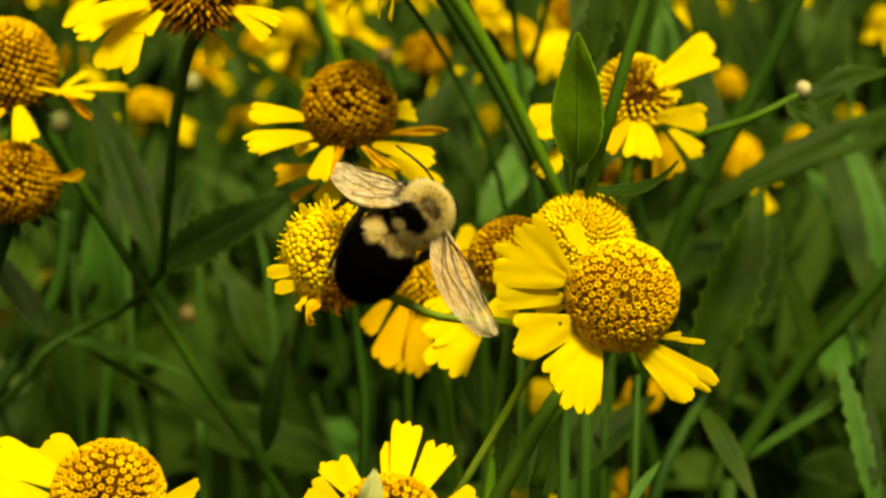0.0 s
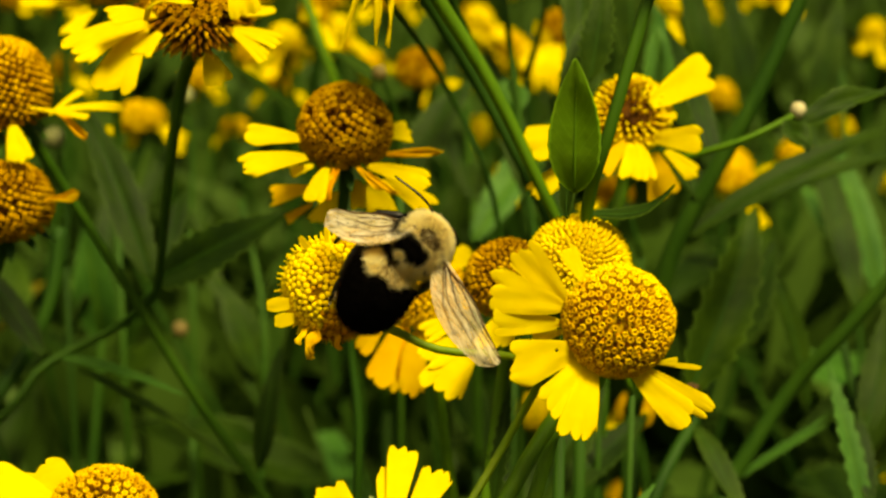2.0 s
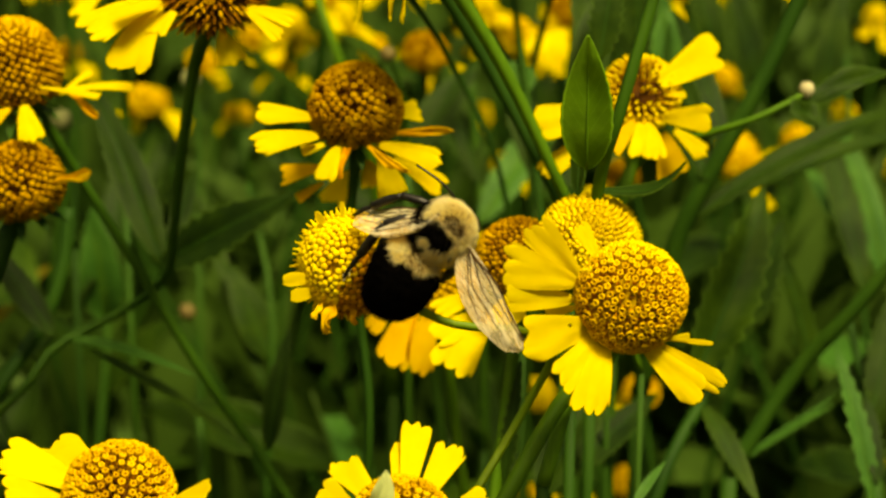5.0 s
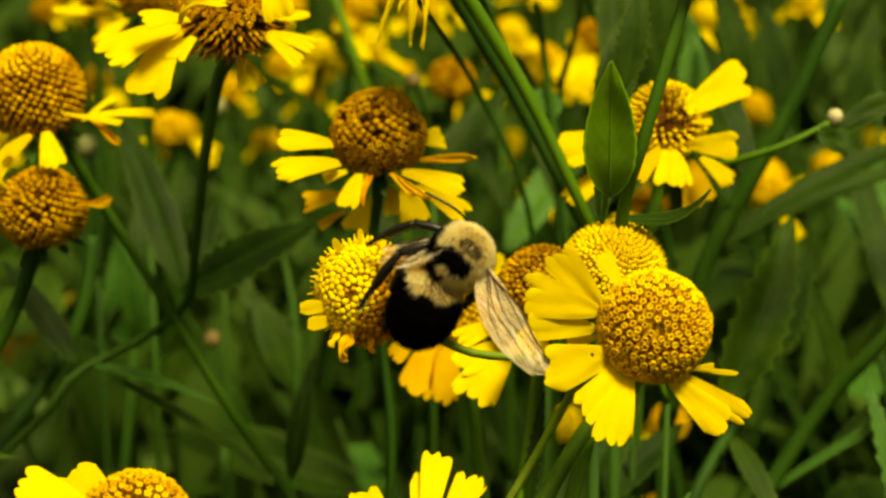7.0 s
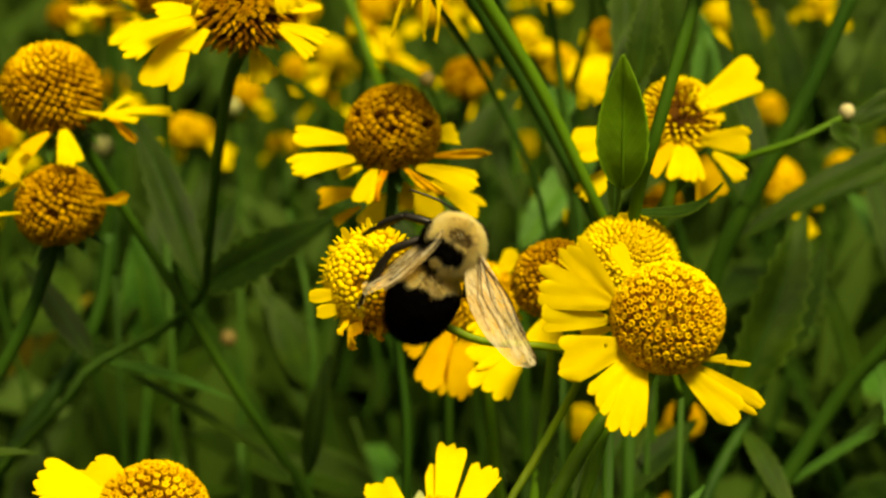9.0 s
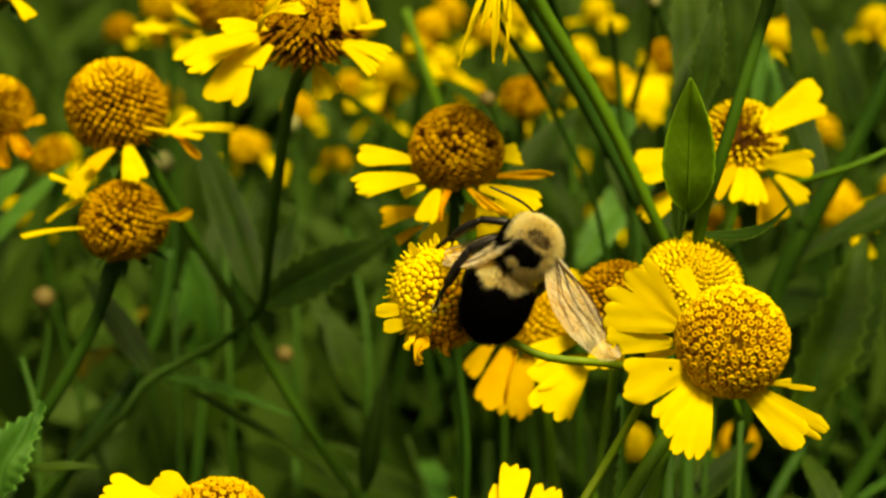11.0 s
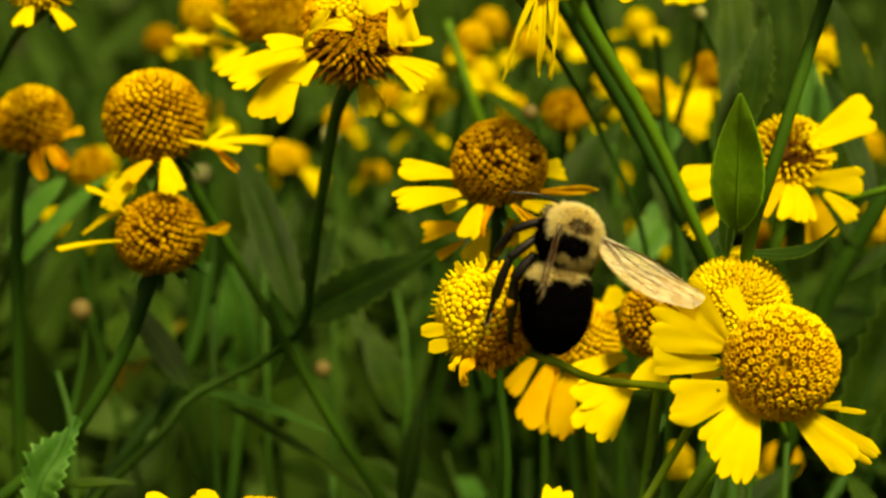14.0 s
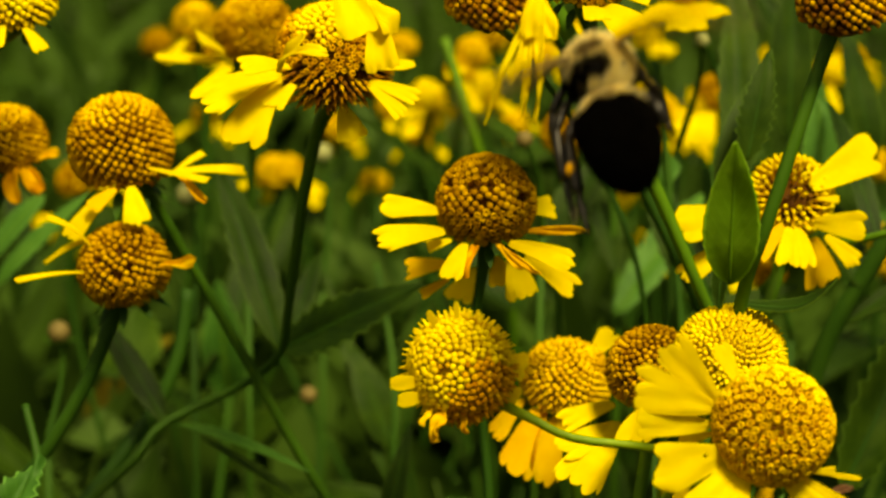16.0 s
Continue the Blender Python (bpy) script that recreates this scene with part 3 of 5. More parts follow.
flower("bright yellow domed sneezeweed disc behind the open flower", (0.0164, 0.0212, 0.9039), Vector((-0.1, -0.55, 0.8)), 0.0058, 0.0052, [],
    [(0.0170, 0.0241, 0.8983), (0.0153, 0.0222, 0.8890), (0.0112, 0.0191, 0.8744)], [(1.0, "shaggy", FLORET_YELLOW, 1.35, 0.8)], 0.0008, florets=800, seed=7, core=FLORET_GOLD)
flower("golden-brown sneezeweed disc half hidden by other flowers", (0.0086, 0.0345, 0.8991), Vector((-0.2, -0.4, 0.9)), 0.0050, 0.0046, [
    ((0.0065, 0.0231, 0.8933), 0.005, "petal", 0.1)], [(0.0086, 0.0330, 0.8919), (0.0068, 0.0301, 0.8780), (0.0054, 0.0280, 0.8684)], RIPE_STYLE, 0.0007, florets=380, seed=9)
flower("golden-brown sneezeweed disc with drooping yellow petals", (-0.0014, 0.0533, 0.8925), Vector((0.05, -0.35, 0.94)), 0.0054, 0.0048, [
    ((0.0042, 0.0570, 0.8981), 0.0032, "petal", 0, (0.0016, 0.0540, 0.8954)), ((-0.0103, 0.0480, 0.8861), 0.0029, "aged_shaded", 0.1, (-0.0068, 0.0520, 0.8900)), ((-0.0079, 0.0450, 0.8828), 0.0040, "aged_shaded", 0.12, (-0.0050, 0.0500, 0.8893)),
    ((-0.0045, 0.0470, 0.8803), 0.0050, "aged_shaded", 0.1, (-0.0021, 0.0500, 0.8886)), ((-0.0054, 0.0480, 0.8814), 0.0022, "old", 0.1, (-0.0043, 0.0500, 0.8890)), ((-0.0022, 0.0330, 0.8922), 0.0029, "petal", 0.15, (0.0045, 0.0400, 0.8931)),
    ((-0.0003, 0.0290, 0.8859), 0.0061, "petal", 0.1, (0.0049, 0.0380, 0.8911)), ((-0.0019, 0.0310, 0.8895), 0.0037, "petal", 0.1, (0.0054, 0.0390, 0.8908))],
    [(-0.0003, 0.0518, 0.8840), (0.0012, 0.0531, 0.8709), (0.0028, 0.0546, 0.8588)], GOLD_STYLE, 0.0007, turned=0.5, florets=380, seed=11)
flower("golden-brown sneezeweed disc with a ruff of drooping yellow petals", (-0.0120, 0.0444, 0.9165), Vector((-0.02, -0.25, 0.96)), 0.0057, 0.0056, [
    ((-0.0237, 0.0370, 0.9169), 0.0032, "petal", 0.08, (-0.0174, 0.0420, 0.9156)), ((-0.0242, 0.0330, 0.9134), 0.0035, "petal", 0.12, (-0.0166, 0.0390, 0.9137)), ((-0.0186, 0.0390, 0.9117), 0.0016, "petal", 0.1, (-0.0158, 0.0400, 0.9125)),
    ((-0.0220, 0.0470, 0.9072), 0.0031, "aged_shaded", 0.06, (-0.0168, 0.0470, 0.9083)), ((-0.0199, 0.0480, 0.9039), 0.0016, "aged_shaded", 0.06, (-0.0164, 0.0480, 0.9061)), ((-0.0155, 0.0330, 0.9091), 0.0028, "petal", 0.2, (-0.0140, 0.0380, 0.9125)),
    ((-0.0136, 0.0345, 0.9091), 0.0015, "old", 0.15, (-0.0128, 0.0375, 0.9123)), ((-0.0155, 0.0460, 0.9037), 0.0040, "petal", 0.05, (-0.0129, 0.0480, 0.9076)), ((-0.0096, 0.0450, 0.9062), 0.0035, "petal", 0.05, (-0.0108, 0.0470, 0.9094)),
    ((-0.0036, 0.0480, 0.9157), 0.0035, "petal", 0, (-0.0077, 0.0460, 0.9158)), ((0.0004, 0.0400, 0.9144), 0.0011, "old", -0.05, (-0.0066, 0.0420, 0.9136)), ((-0.0011, 0.0350, 0.9112), 0.0031, "petal", 0.12, (-0.0088, 0.0385, 0.9127)),
    ((-0.0070, 0.0420, 0.9052), 0.0042, "petal", 0.1, (-0.0087, 0.0440, 0.9105)), ((-0.0007, 0.0440, 0.9061), 0.0033, "petal", 0.1, (-0.0071, 0.0450, 0.9098)), ((-0.0068, 0.0340, 0.9105), 0.0008, "old", 0.2, (-0.0101, 0.0370, 0.9127)),
    ((-0.0050, 0.0345, 0.9099), 0.0008, "old", 0.1, (-0.0096, 0.0370, 0.9123))],
    [(-0.0121, 0.0447, 0.9085), (-0.0127, 0.0452, 0.9010), (-0.0117, 0.0466, 0.8885), (-0.0105, 0.0460, 0.8762), (-0.0110, 0.0470, 0.8616)], [(0.2, "open", FLORET_BROWN, 0.95, 1.0), (0.5, "knob", FLORET_BROWN, 1.05, 1.0), (1.0, "open", FLORET_BROWN, 0.98, 1.1)], 0.0006, florets=400, reach=125, turned=0.6, seed=13, gaps=((-0.18, 0.30, 0.93, 0.13), (-0.05, 0.50, 0.86, 0.11), (-0.05, 0.73, 0.68, 0.10), (0.12, 0.36, 0.92, 0.09), (-0.7, 0.3, 0.6, 0.13), (0.8, 0.08, 0.55, 0.16), (0.0, 0.05, 1.0, 0.09), (0.02, -0.2, 1.0, 0.08), (0.25, 0.5, 0.8, 0.08)), stem_mat=STEM_DARK)
flower("small sneezeweed flower with a dark ring on its disc", (0.0256, 0.0526, 0.9175), Vector((0.12, -0.78, 0.55)), 0.0049, 0.0034, [
    ((0.0361, 0.0560, 0.9231), 0.0056, "petal", 0.04, (0.0277, 0.0500, 0.9190)), ((0.0288, 0.0530, 0.9213), 0.0021, "petal", 0, (0.0268, 0.0510, 0.9199)), ((0.0312, 0.0500, 0.9176), 0.0010, "petal", 0, (0.0287, 0.0500, 0.9176)),
    ((0.0338, 0.0440, 0.9153), 0.0038, "petal", 0.12, (0.0282, 0.0490, 0.9147)), ((0.0210, 0.0430, 0.9115), 0.0025, "aged_shaded", 0.12, (0.0244, 0.0490, 0.9143)), ((0.0241, 0.0420, 0.9105), 0.0026, "petal", 0.15, (0.0251, 0.0485, 0.9141)),
    ((0.0266, 0.0420, 0.9104), 0.0029, "petal", 0.15, (0.0261, 0.0485, 0.9141)), ((0.0308, 0.0560, 0.9053), 0.0051, "aged_shaded", 0.08, (0.0289, 0.0560, 0.9116)), ((0.0342, 0.0520, 0.9092), 0.0027, "petal", 0.15, (0.0302, 0.0530, 0.9124)),
    ((0.0112, 0.0460, 0.9142), 0.0049, "petal", 0.06, (0.0216, 0.0510, 0.9152)), ((0.0123, 0.0480, 0.9073), 0.0031, "petal", 0.1, (0.0204, 0.0520, 0.9125))],
    [(0.0246, 0.0528, 0.9079), (0.0223, 0.0510, 0.8998), (0.0196, 0.0518, 0.8840)], [(0.05, "shaggy", FLORET_YELLOW, 0.8, 1.2), (0.14, "open", FLORET_DARK, 0.7, 0.6), (0.55, "knob", FLORET_YELLOW, 0.64, 1.4), (1.0, "knob", FLORET_YELLOW, 0.92, 1.4)], 0.0008, turned=0.5, seed=15, florets=230, gaps=((0.0, 0.30, 0.95, 0.13), (0.28, 0.22, 0.92, 0.11), (-0.25, 0.15, 0.95, 0.10), (0.1, -0.05, 1.0, 0.10), (0.35, -0.15, 0.9, 0.08)))
top_flower = flower("drooping yellow sneezeweed flower with a ragged brown disc", (-0.0310, 0.0440, 0.9334), Vector((-0.05, -0.50, 0.86)), 0.0064, 0.0066, [
    ((-0.0450, 0.0330, 0.9286), 0.0051, "petal", 0.14, (-0.0364, 0.0400, 0.9320)), ((-0.0403, 0.0330, 0.9240), 0.0059, "petal", 0.18, (-0.0368, 0.0390, 0.9313)), ((-0.0397, 0.0310, 0.9334), 0.0030, "petal", 0.16, (-0.0351, 0.0370, 0.9329)),
    ((-0.0371, 0.0350, 0.9283), 0.0030, "petal", 0.1, (-0.0347, 0.0380, 0.9308)), ((-0.0199, 0.0370, 0.9297), 0.0023, "petal", 0.12, (-0.0261, 0.0400, 0.9311)), ((-0.0214, 0.0360, 0.9276), 0.0022, "petal", 0.12, (-0.0261, 0.0395, 0.9309)),
    ((-0.0280, 0.0420, 0.9238), 0.0040, "petal", 0.1, (-0.0294, 0.0420, 0.9278)), ((-0.0208, 0.0420, 0.9333), 0.0014, "strap", 0, (-0.0270, 0.0400, 0.9329))],
    [(-0.0341, 0.0539, 0.9229), (-0.0363, 0.0557, 0.9120), (-0.0389, 0.0628, 0.8974), (-0.0410, 0.0694, 0.8901), (-0.0478, 0.0762, 0.8835), (-0.0580, 0.0731, 0.8785), (-0.0618, 0.0700, 0.8737), (-0.0696, 0.0684, 0.8661), (-0.0795, 0.0660, 0.8548)], [(0.15, "knob", FLORET_YELLOW, 1.1, 0.9), (0.20, "open", FLORET_GOLD, 0.95, 1.1), (0.50, "open", FLORET_AMBER, 1.0, 1.2), (0.72, "shaggy", FLORET_RUST, 0.9, 1.3), (1.0, "shaggy", FLORET_RUST, 0.85, 1.3)], 0.00062, florets=640, turned=0.4, seed=17, stem_mat=STEM_MID, gaps=((0.62, -0.35, 0.7, 0.16), (-0.3, 0.25, 0.9, 0.10), (-0.45, -0.25, 0.85, 0.10), (0.1, -0.1, 0.95, 0.07)), sepals=0)
loose_petal(top_flower, (-0.0343, 0.0233, 0.9337), (-0.0310, 0.0202, 0.9375), 0.0030, 0.1, 0.5, 3)
loose_petal(top_flower, (-0.0321, 0.0198, 0.9358), (-0.0281, 0.0181, 0.9364), 0.0015, 0.3, 0.6, 4)
loose_petal(top_flower, (-0.0280, 0.0256, 0.9435), (-0.0246, 0.0187, 0.9380), 0.0044, 0.25, 0.3, 5)
loose_petal(top_flower, (-0.0239, 0.0272, 0.9398), (-0.0224, 0.0222, 0.9341), 0.0040, 0.2, 0.5, 6)
loose_petal(top_flower, (-0.0255, 0.0256, 0.9423), (-0.0222, 0.0250, 0.9381), 0.0040, 0.2, -0.4, 7)
flower("blurred brown sneezeweed disc with pale yellow petals", (-0.0499, 0.0995, 0.9322), Vector((-0.1, -0.4, 0.9)), 0.0056, 0.0054, [
    ((-0.0623, 0.0880, 0.9289), 0.0017, "strap", 0.06, (-0.0533, 0.0960, 0.9276)), ((-0.0565, 0.0880, 0.9322), 0.0025, "petal", 0.06, (-0.0535, 0.0960, 0.9289)), ((-0.0546, 0.0850, 0.9243), 0.0033, "petal", 0.1, (-0.0525, 0.0950, 0.9270))],
    [(-0.0511, 0.1071, 0.9190), (-0.0527, 0.1119, 0.8911)], TAN_STYLE, 0.0006, turned=0.5, florets=380, seed=33, stem_mat=STEM_DARK)
flower("yellow sneezeweed disc with one drooping petal", (-0.0727, 0.0543, 0.9387), Vector((0.0, -0.4, 0.9)), 0.0046, 0.0044, [
    ((-0.0670, 0.0460, 0.9330), 0.0021, "petal", 0.1, (-0.0708, 0.0510, 0.9354)), ((-0.0734, 0.0460, 0.9333), 0.0029, "petal", 0.1, (-0.0734, 0.0510, 0.9358))],
    [(-0.0840, 0.0760, 0.9278), (-0.0986, 0.0912, 0.9056), (-0.1074, 0.0836, 0.8689)], LIGHT_STYLE, 0.0006, seed=35, sepals=4, stem_mat=STEM_DARK)
flower("bright yellow sneezeweed flower with spread petals", (-0.0011, 0.0318, 0.9449), Vector((0.1, -0.4, 0.9)), 0.0048, 0.0040, [
    ((0.0047, 0.0229, 0.9391), 0.0048, "petal", 0.1), ((0.0006, 0.0209, 0.9405), 0.0030, "petal", 0.1), ((0.0063, 0.0340, 0.9434), 0.005, "petal", 0.0)], [(-0.0008, 0.0630, 0.9374), (0.0048, 0.0772, 0.9243), (0.0135, 0.0828, 0.9079), (0.0245, 0.0850, 0.8830)], MAIN_STYLE, 0.0006, turned=0.5, seed=37, stem_mat=STEM_DARK)
flower("yellow sneezeweed flower with broad drooping petals", (0.0143, 0.1056, 0.9417), Vector((0.0, -0.4, 0.9)), 0.0054, 0.0046, [
    ((0.0099, 0.0940, 0.9356), 0.0060, "petal", 0.1), ((0.0138, 0.0900, 0.9346), 0.0062, "petal", 0.1), ((0.0178, 0.0947, 0.9366), 0.0060, "petal", 0.1)], [(0.0180, 0.1245, 0.9320), (0.0280, 0.1330, 0.9092), (0.0366, 0.1362, 0.8798)], GOLD_STYLE, 0.0005, seed=39, stem_mat=STEM_DARK)
flower("blurred sneezeweed flower with broad golden petals", (0.0239, 0.1731, 0.9175), Vector((-0.2, -0.5, 0.8)), 0.0036, 0.0030, [
    ((0.0166, 0.1611, 0.9104), 0.0044, "petal", 0.05), ((0.0213, 0.1612, 0.9092), 0.0048, "petal", 0.05), ((0.0184, 0.1627, 0.9185), 0.0026, "petal", 0.0)],
    [(0.0252, 0.1817, 0.9086), (0.0253, 0.1785, 0.8916), (0.0268, 0.1822, 0.8571)], RIPE_STYLE, 0.0007, turned=0.6, florets=160, seed=43, sepals=0, stem_mat=STEM_MID)
left_ball = flower("round golden-brown sneezeweed disc on a long stem", (-0.0599, 0.0567, 0.9203), Vector((-0.05, -0.18, 0.97)), 0.0064, 0.0063, [
    ((-0.0467, 0.0470, 0.9176), 0.0011, "petal", 0.02, (-0.0549, 0.0500, 0.9184)), ((-0.0432, 0.0540, 0.9179), 0.0017, "petal", 0.12, (-0.0526, 0.0520, 0.9176)), ((-0.0494, 0.0580, 0.9195), 0.0011, "petal", 0.1, (-0.0530, 0.0540, 0.9169)),
    ((-0.0469, 0.0480, 0.9147), 0.0011, "old", 0.2, (-0.0509, 0.0500, 0.9175)), ((-0.0555, 0.0470, 0.9117), 0.0036, "petal", 0.1, (-0.0571, 0.0500, 0.9160)), ((-0.0618, 0.0480, 0.9132), 0.0025, "aged_shaded", 0.1, (-0.0590, 0.0500, 0.9156)),
    ((-0.0648, 0.0490, 0.9091), 0.0032, "petal", 0.1, (-0.0602, 0.0510, 0.9149)), ((-0.0586, 0.0590, 0.9114), 0.0030, "aged_shaded", 0, (-0.0608, 0.0560, 0.9146))],
    [(-0.0580, 0.0616, 0.9140), (-0.0531, 0.0660, 0.9038), (-0.0463, 0.0681, 0.8912), (-0.0369, 0.0694, 0.8741), (-0.0288, 0.0713, 0.8607), (-0.0221, 0.0715, 0.8494)], TAN_STYLE, 0.0007, florets=520, reach=130, turned=0.4, seed=19, stem_mat=STEM_MID)
left_low = flower("golden-brown sneezeweed disc with few remaining petals", (-0.0580, 0.0499, 0.9058), Vector((-0.08, -0.3, 0.95)), 0.0054, 0.0052, [
    ((-0.0694, 0.0410, 0.9052), 0.0015, "petal", 0.06, (-0.0621, 0.0460, 0.9056)), ((-0.0663, 0.0440, 0.9128), 0.0017, "petal", 0.2, (-0.0614, 0.0470, 0.9084)), ((-0.0686, 0.0520, 0.9056), 0.0034, "petal", 0.08, (-0.0619, 0.0500, 0.9093)),
    ((-0.0472, 0.0430, 0.9081), 0.0020, "old", 0, (-0.0523, 0.0460, 0.9067))],
    [(-0.0597, 0.0527, 0.8994), (-0.0635, 0.0527, 0.8899), (-0.0716, 0.0539, 0.8767), (-0.0801, 0.0560, 0.8689), (-0.0925, 0.0555, 0.8588)], RIPE_STYLE, 0.0009, florets=400, reach=128, seed=21, gaps=((0.0, -0.2, 1.0, 0.13), (-0.35, 0.1, 0.9, 0.09), (0.3, 0.05, 0.95, 0.08), (0.1, 0.3, 0.9, 0.07)), stem_mat=STEM_DARK)
flower("golden-brown sneezeweed disc with withered drooping petals", (-0.0804, 0.0754, 0.9173), Vector((-0.1, -0.3, 0.95)), 0.0052, 0.0052, [
    ((-0.0720, 0.0717, 0.9170), 0.0016, "old", 0.1), ((-0.0728, 0.0666, 0.9120), 0.0024, "old", 0.15), ((-0.0764, 0.0662, 0.9108), 0.0024, "old", 0.1)],
    [(-0.0834, 0.0773, 0.9066), (-0.0849, 0.0795, 0.8863), (-0.0866, 0.0836, 0.8546)], TAN_STYLE, 0.0009, florets=360, seed=23, stem_mat=STEM_DARK)
flower("bright yellow sneezeweed flower with an open golden disc", (-0.0349, -0.0096, 0.8836), Vector((0.05, -0.6, 0.8)), 0.0054, 0.0042, [
    ((-0.0480, -0.0049, 0.8865), 0.0050, "petal", 0.05), ((-0.0443, 0.0029, 0.8851), 0.0052, "petal", 0.0), ((-0.0464, -0.0134, 0.8850), 0.0050, "petal", 0.05), ((-0.0256, -0.0136, 0.8845), 0.0050, "petal", 0.1), ((-0.0271, -0.0202, 0.8821), 0.005, "petal", 0.1), ((-0.0399, -0.0202, 0.8821), 0.005, "petal", 0.1)],
    [(-0.0354, -0.0056, 0.8740), (-0.0355, -0.0043, 0.8604)], MAIN_STYLE, 0.0008, florets=300, seed=25)
bottom_centre = flower("bright yellow sneezeweed flower with upright petals", (-0.0054, -0.0141, 0.8819), Vector((0.0, -0.55, 0.83)), 0.0050, 0.0036, [
    ((-0.0141, -0.0134, 0.8853), 0.0042, "petal", 0.05), ((-0.0120, -0.0051, 0.8856), 0.0036, "petal", 0.0), ((-0.0058, -0.0008, 0.8867), 0.0020, "strap", 0.0), ((-0.0038, -0.0005, 0.8882), 0.0034, "petal", 0.0), ((0.0002, -0.0048, 0.8874), 0.0036, "petal", 0.05), ((0.0038, -0.0117, 0.8835), 0.0040, "petal", 0.1), ((-0.0101, -0.0245, 0.8808), 0.004, "petal", 0.1), ((-0.0002, -0.0245, 0.8808), 0.004, "petal", 0.1)],
    [(-0.0055, -0.0118, 0.8733), (-0.0055, -0.0137, 0.8647)], MAIN_STYLE, 0.0008, turned=0.5, seed=27)
top_hanging = flower("dark brown sneezeweed disc with long hanging yellow petals", (-0.0104, 0.0064, 0.9435), Vector((0.1, -0.3, 0.95)), 0.0044, 0.0042, [],
    [(-0.0097, 0.0139, 0.9399), (-0.0070, 0.0416, 0.9340), (0.0004, 0.0840, 0.9185), (0.0084, 0.0872, 0.9003), (0.0123, 0.0922, 0.8718)], [(1.0, "knob", FLORET_RUST, 1.0, 1.0)], 0.0004, florets=340, seed=29, sepals=0, stem_mat=STEM_DARK)

loose_petal(top_hanging, (-0.0057, 0.0027, 0.9441), (-0.0061, -0.0001, 0.9399), 0.0024, 0.1, 0.5, 1)
loose_petal(top_hanging, (-0.0061, 0.0025, 0.9427), (-0.0101, -0.0019, 0.9320), 0.0012, 0.03, 1.6, 2)
loose_petal(top_hanging, (-0.0059, 0.0024, 0.9425), (-0.0079, -0.0011, 0.9356), 0.0010, 0.03, -1.4, 3)
loose_petal(top_hanging, (-0.0063, 0.0024, 0.9425), (-0.0065, -0.0036, 0.9326), 0.0011, -0.03, 1.2, 4)
loose_petal(top_hanging, (-0.0056, 0.0025, 0.9425), (-0.0055, -0.0035, 0.9323), 0.0012, 0.06, -1.8, 5)
loose_petal(top_hanging, (-0.0054, 0.0026, 0.9430), (-0.0052, -0.0028, 0.9364), 0.0011, -0.05, 1.5, 6)
loose_petal(top_hanging, (-0.0055, 0.0047, 0.9434), (-0.0040, 0.0020, 0.9397), 0.0020, 0.1, 0.4, 7)
leaf_on(bottom_centre, (-0.0077, -0.0177, 0.8844), (-0.0068, -0.0168, 0.8885), 0.0024, (0.1, -0.8, 0.6), LEAF_CREAM, 0.2, 0.4, 0, 3, 0.2, 0.3, "pale green curled leaflet", False)
v, f = lathe([(0.00003, -0.0002), (0.00016, -0.0001), (0.0002, 0.0), (0.00014, 0.00012), (0.00004, 0.0002)], 8)
part("dark_speck", mesh_of("dark_speck", v, f, CHITIN), main_flower, "tiny dark speck on a petal", Matrix.Translation(Vector((0.0122, -0.0060, 0.9008)) - main_flower.matrix_basis.translation))

# ---- stalks and leaves between the flowers ----
def blade_at(base, tip, mm, mat=None, **extra):
    return base, tip, mm * MM, dict(mat=mat or LEAF, **extra)


stalk("stout light green stalk rising slantwise", [(-0.0170, 0.0439, 0.9622), (-0.0094, 0.0431, 0.9489), (-0.0010, 0.0441, 0.9346), (0.0070, 0.0455, 0.9217), (0.0152, 0.0460, 0.9049), (0.0229, 0.0466, 0.8885), (0.0262, 0.0490, 0.8800)], 0.0004, None, radii=[0.0009, 0.0010, 0.0009, 0.0006, 0.0004])
# added stalk: its dark green paints the shaded left half of the stout one
stalk("dark green stalk added as the shaded half of the lighter one", [(-0.0193, 0.0604, 0.9630), (-0.0114, 0.0614, 0.9486), (-0.0024, 0.0623, 0.9335), (0.0061, 0.0633, 0.9191), (0.0149, 0.0638, 0.9021), (0.0236, 0.0680, 0.8832)], 0.0004, STEM_DARK, radii=[0.0014, 0.0014, 0.0011, 0.0007, 0.0006])
leafy_flower = flower("dark brown sneezeweed disc on a stalk with one upright leaf", (0.0257, 0.0170, 0.9435), Vector((-0.05, -0.3, 0.95)), 0.0046, 0.0044, [],
    [(0.0249, 0.0183, 0.9400), (0.0193, 0.0166, 0.9204), (0.0172, 0.0205, 0.9099), (0.0153, 0.0309, 0.8822)], [(1.0, "knob", FLORET_RUST, 0.95, 1.0)], 0.00072, florets=300, seed=41, sepals=0, stem_mat=STEM_MID)
leaf_on(leafy_flower, (0.0149, 0.0093, 0.9148), (0.0144, 0.0043, 0.9301), 0.0056, (-0.1, -0.8, 0.6), LEAF_FRESH, 0.05, teeth=0.03, label="upright light green toothed leaf")
leaf_on(leafy_flower, (0.0172, 0.0206, 0.9103), (0.0270, 0.0173, 0.9141), 0.0026, (0, -0.3, 0.9), LEAF, -0.35)
leaf_on(leafy_flower, (0.0149, 0.0204, 0.9096), (0.0146, 0.0222, 0.9180), 0.0022, (-0.6, -0.6, 0.3), LEAF_DARK, -0.1)


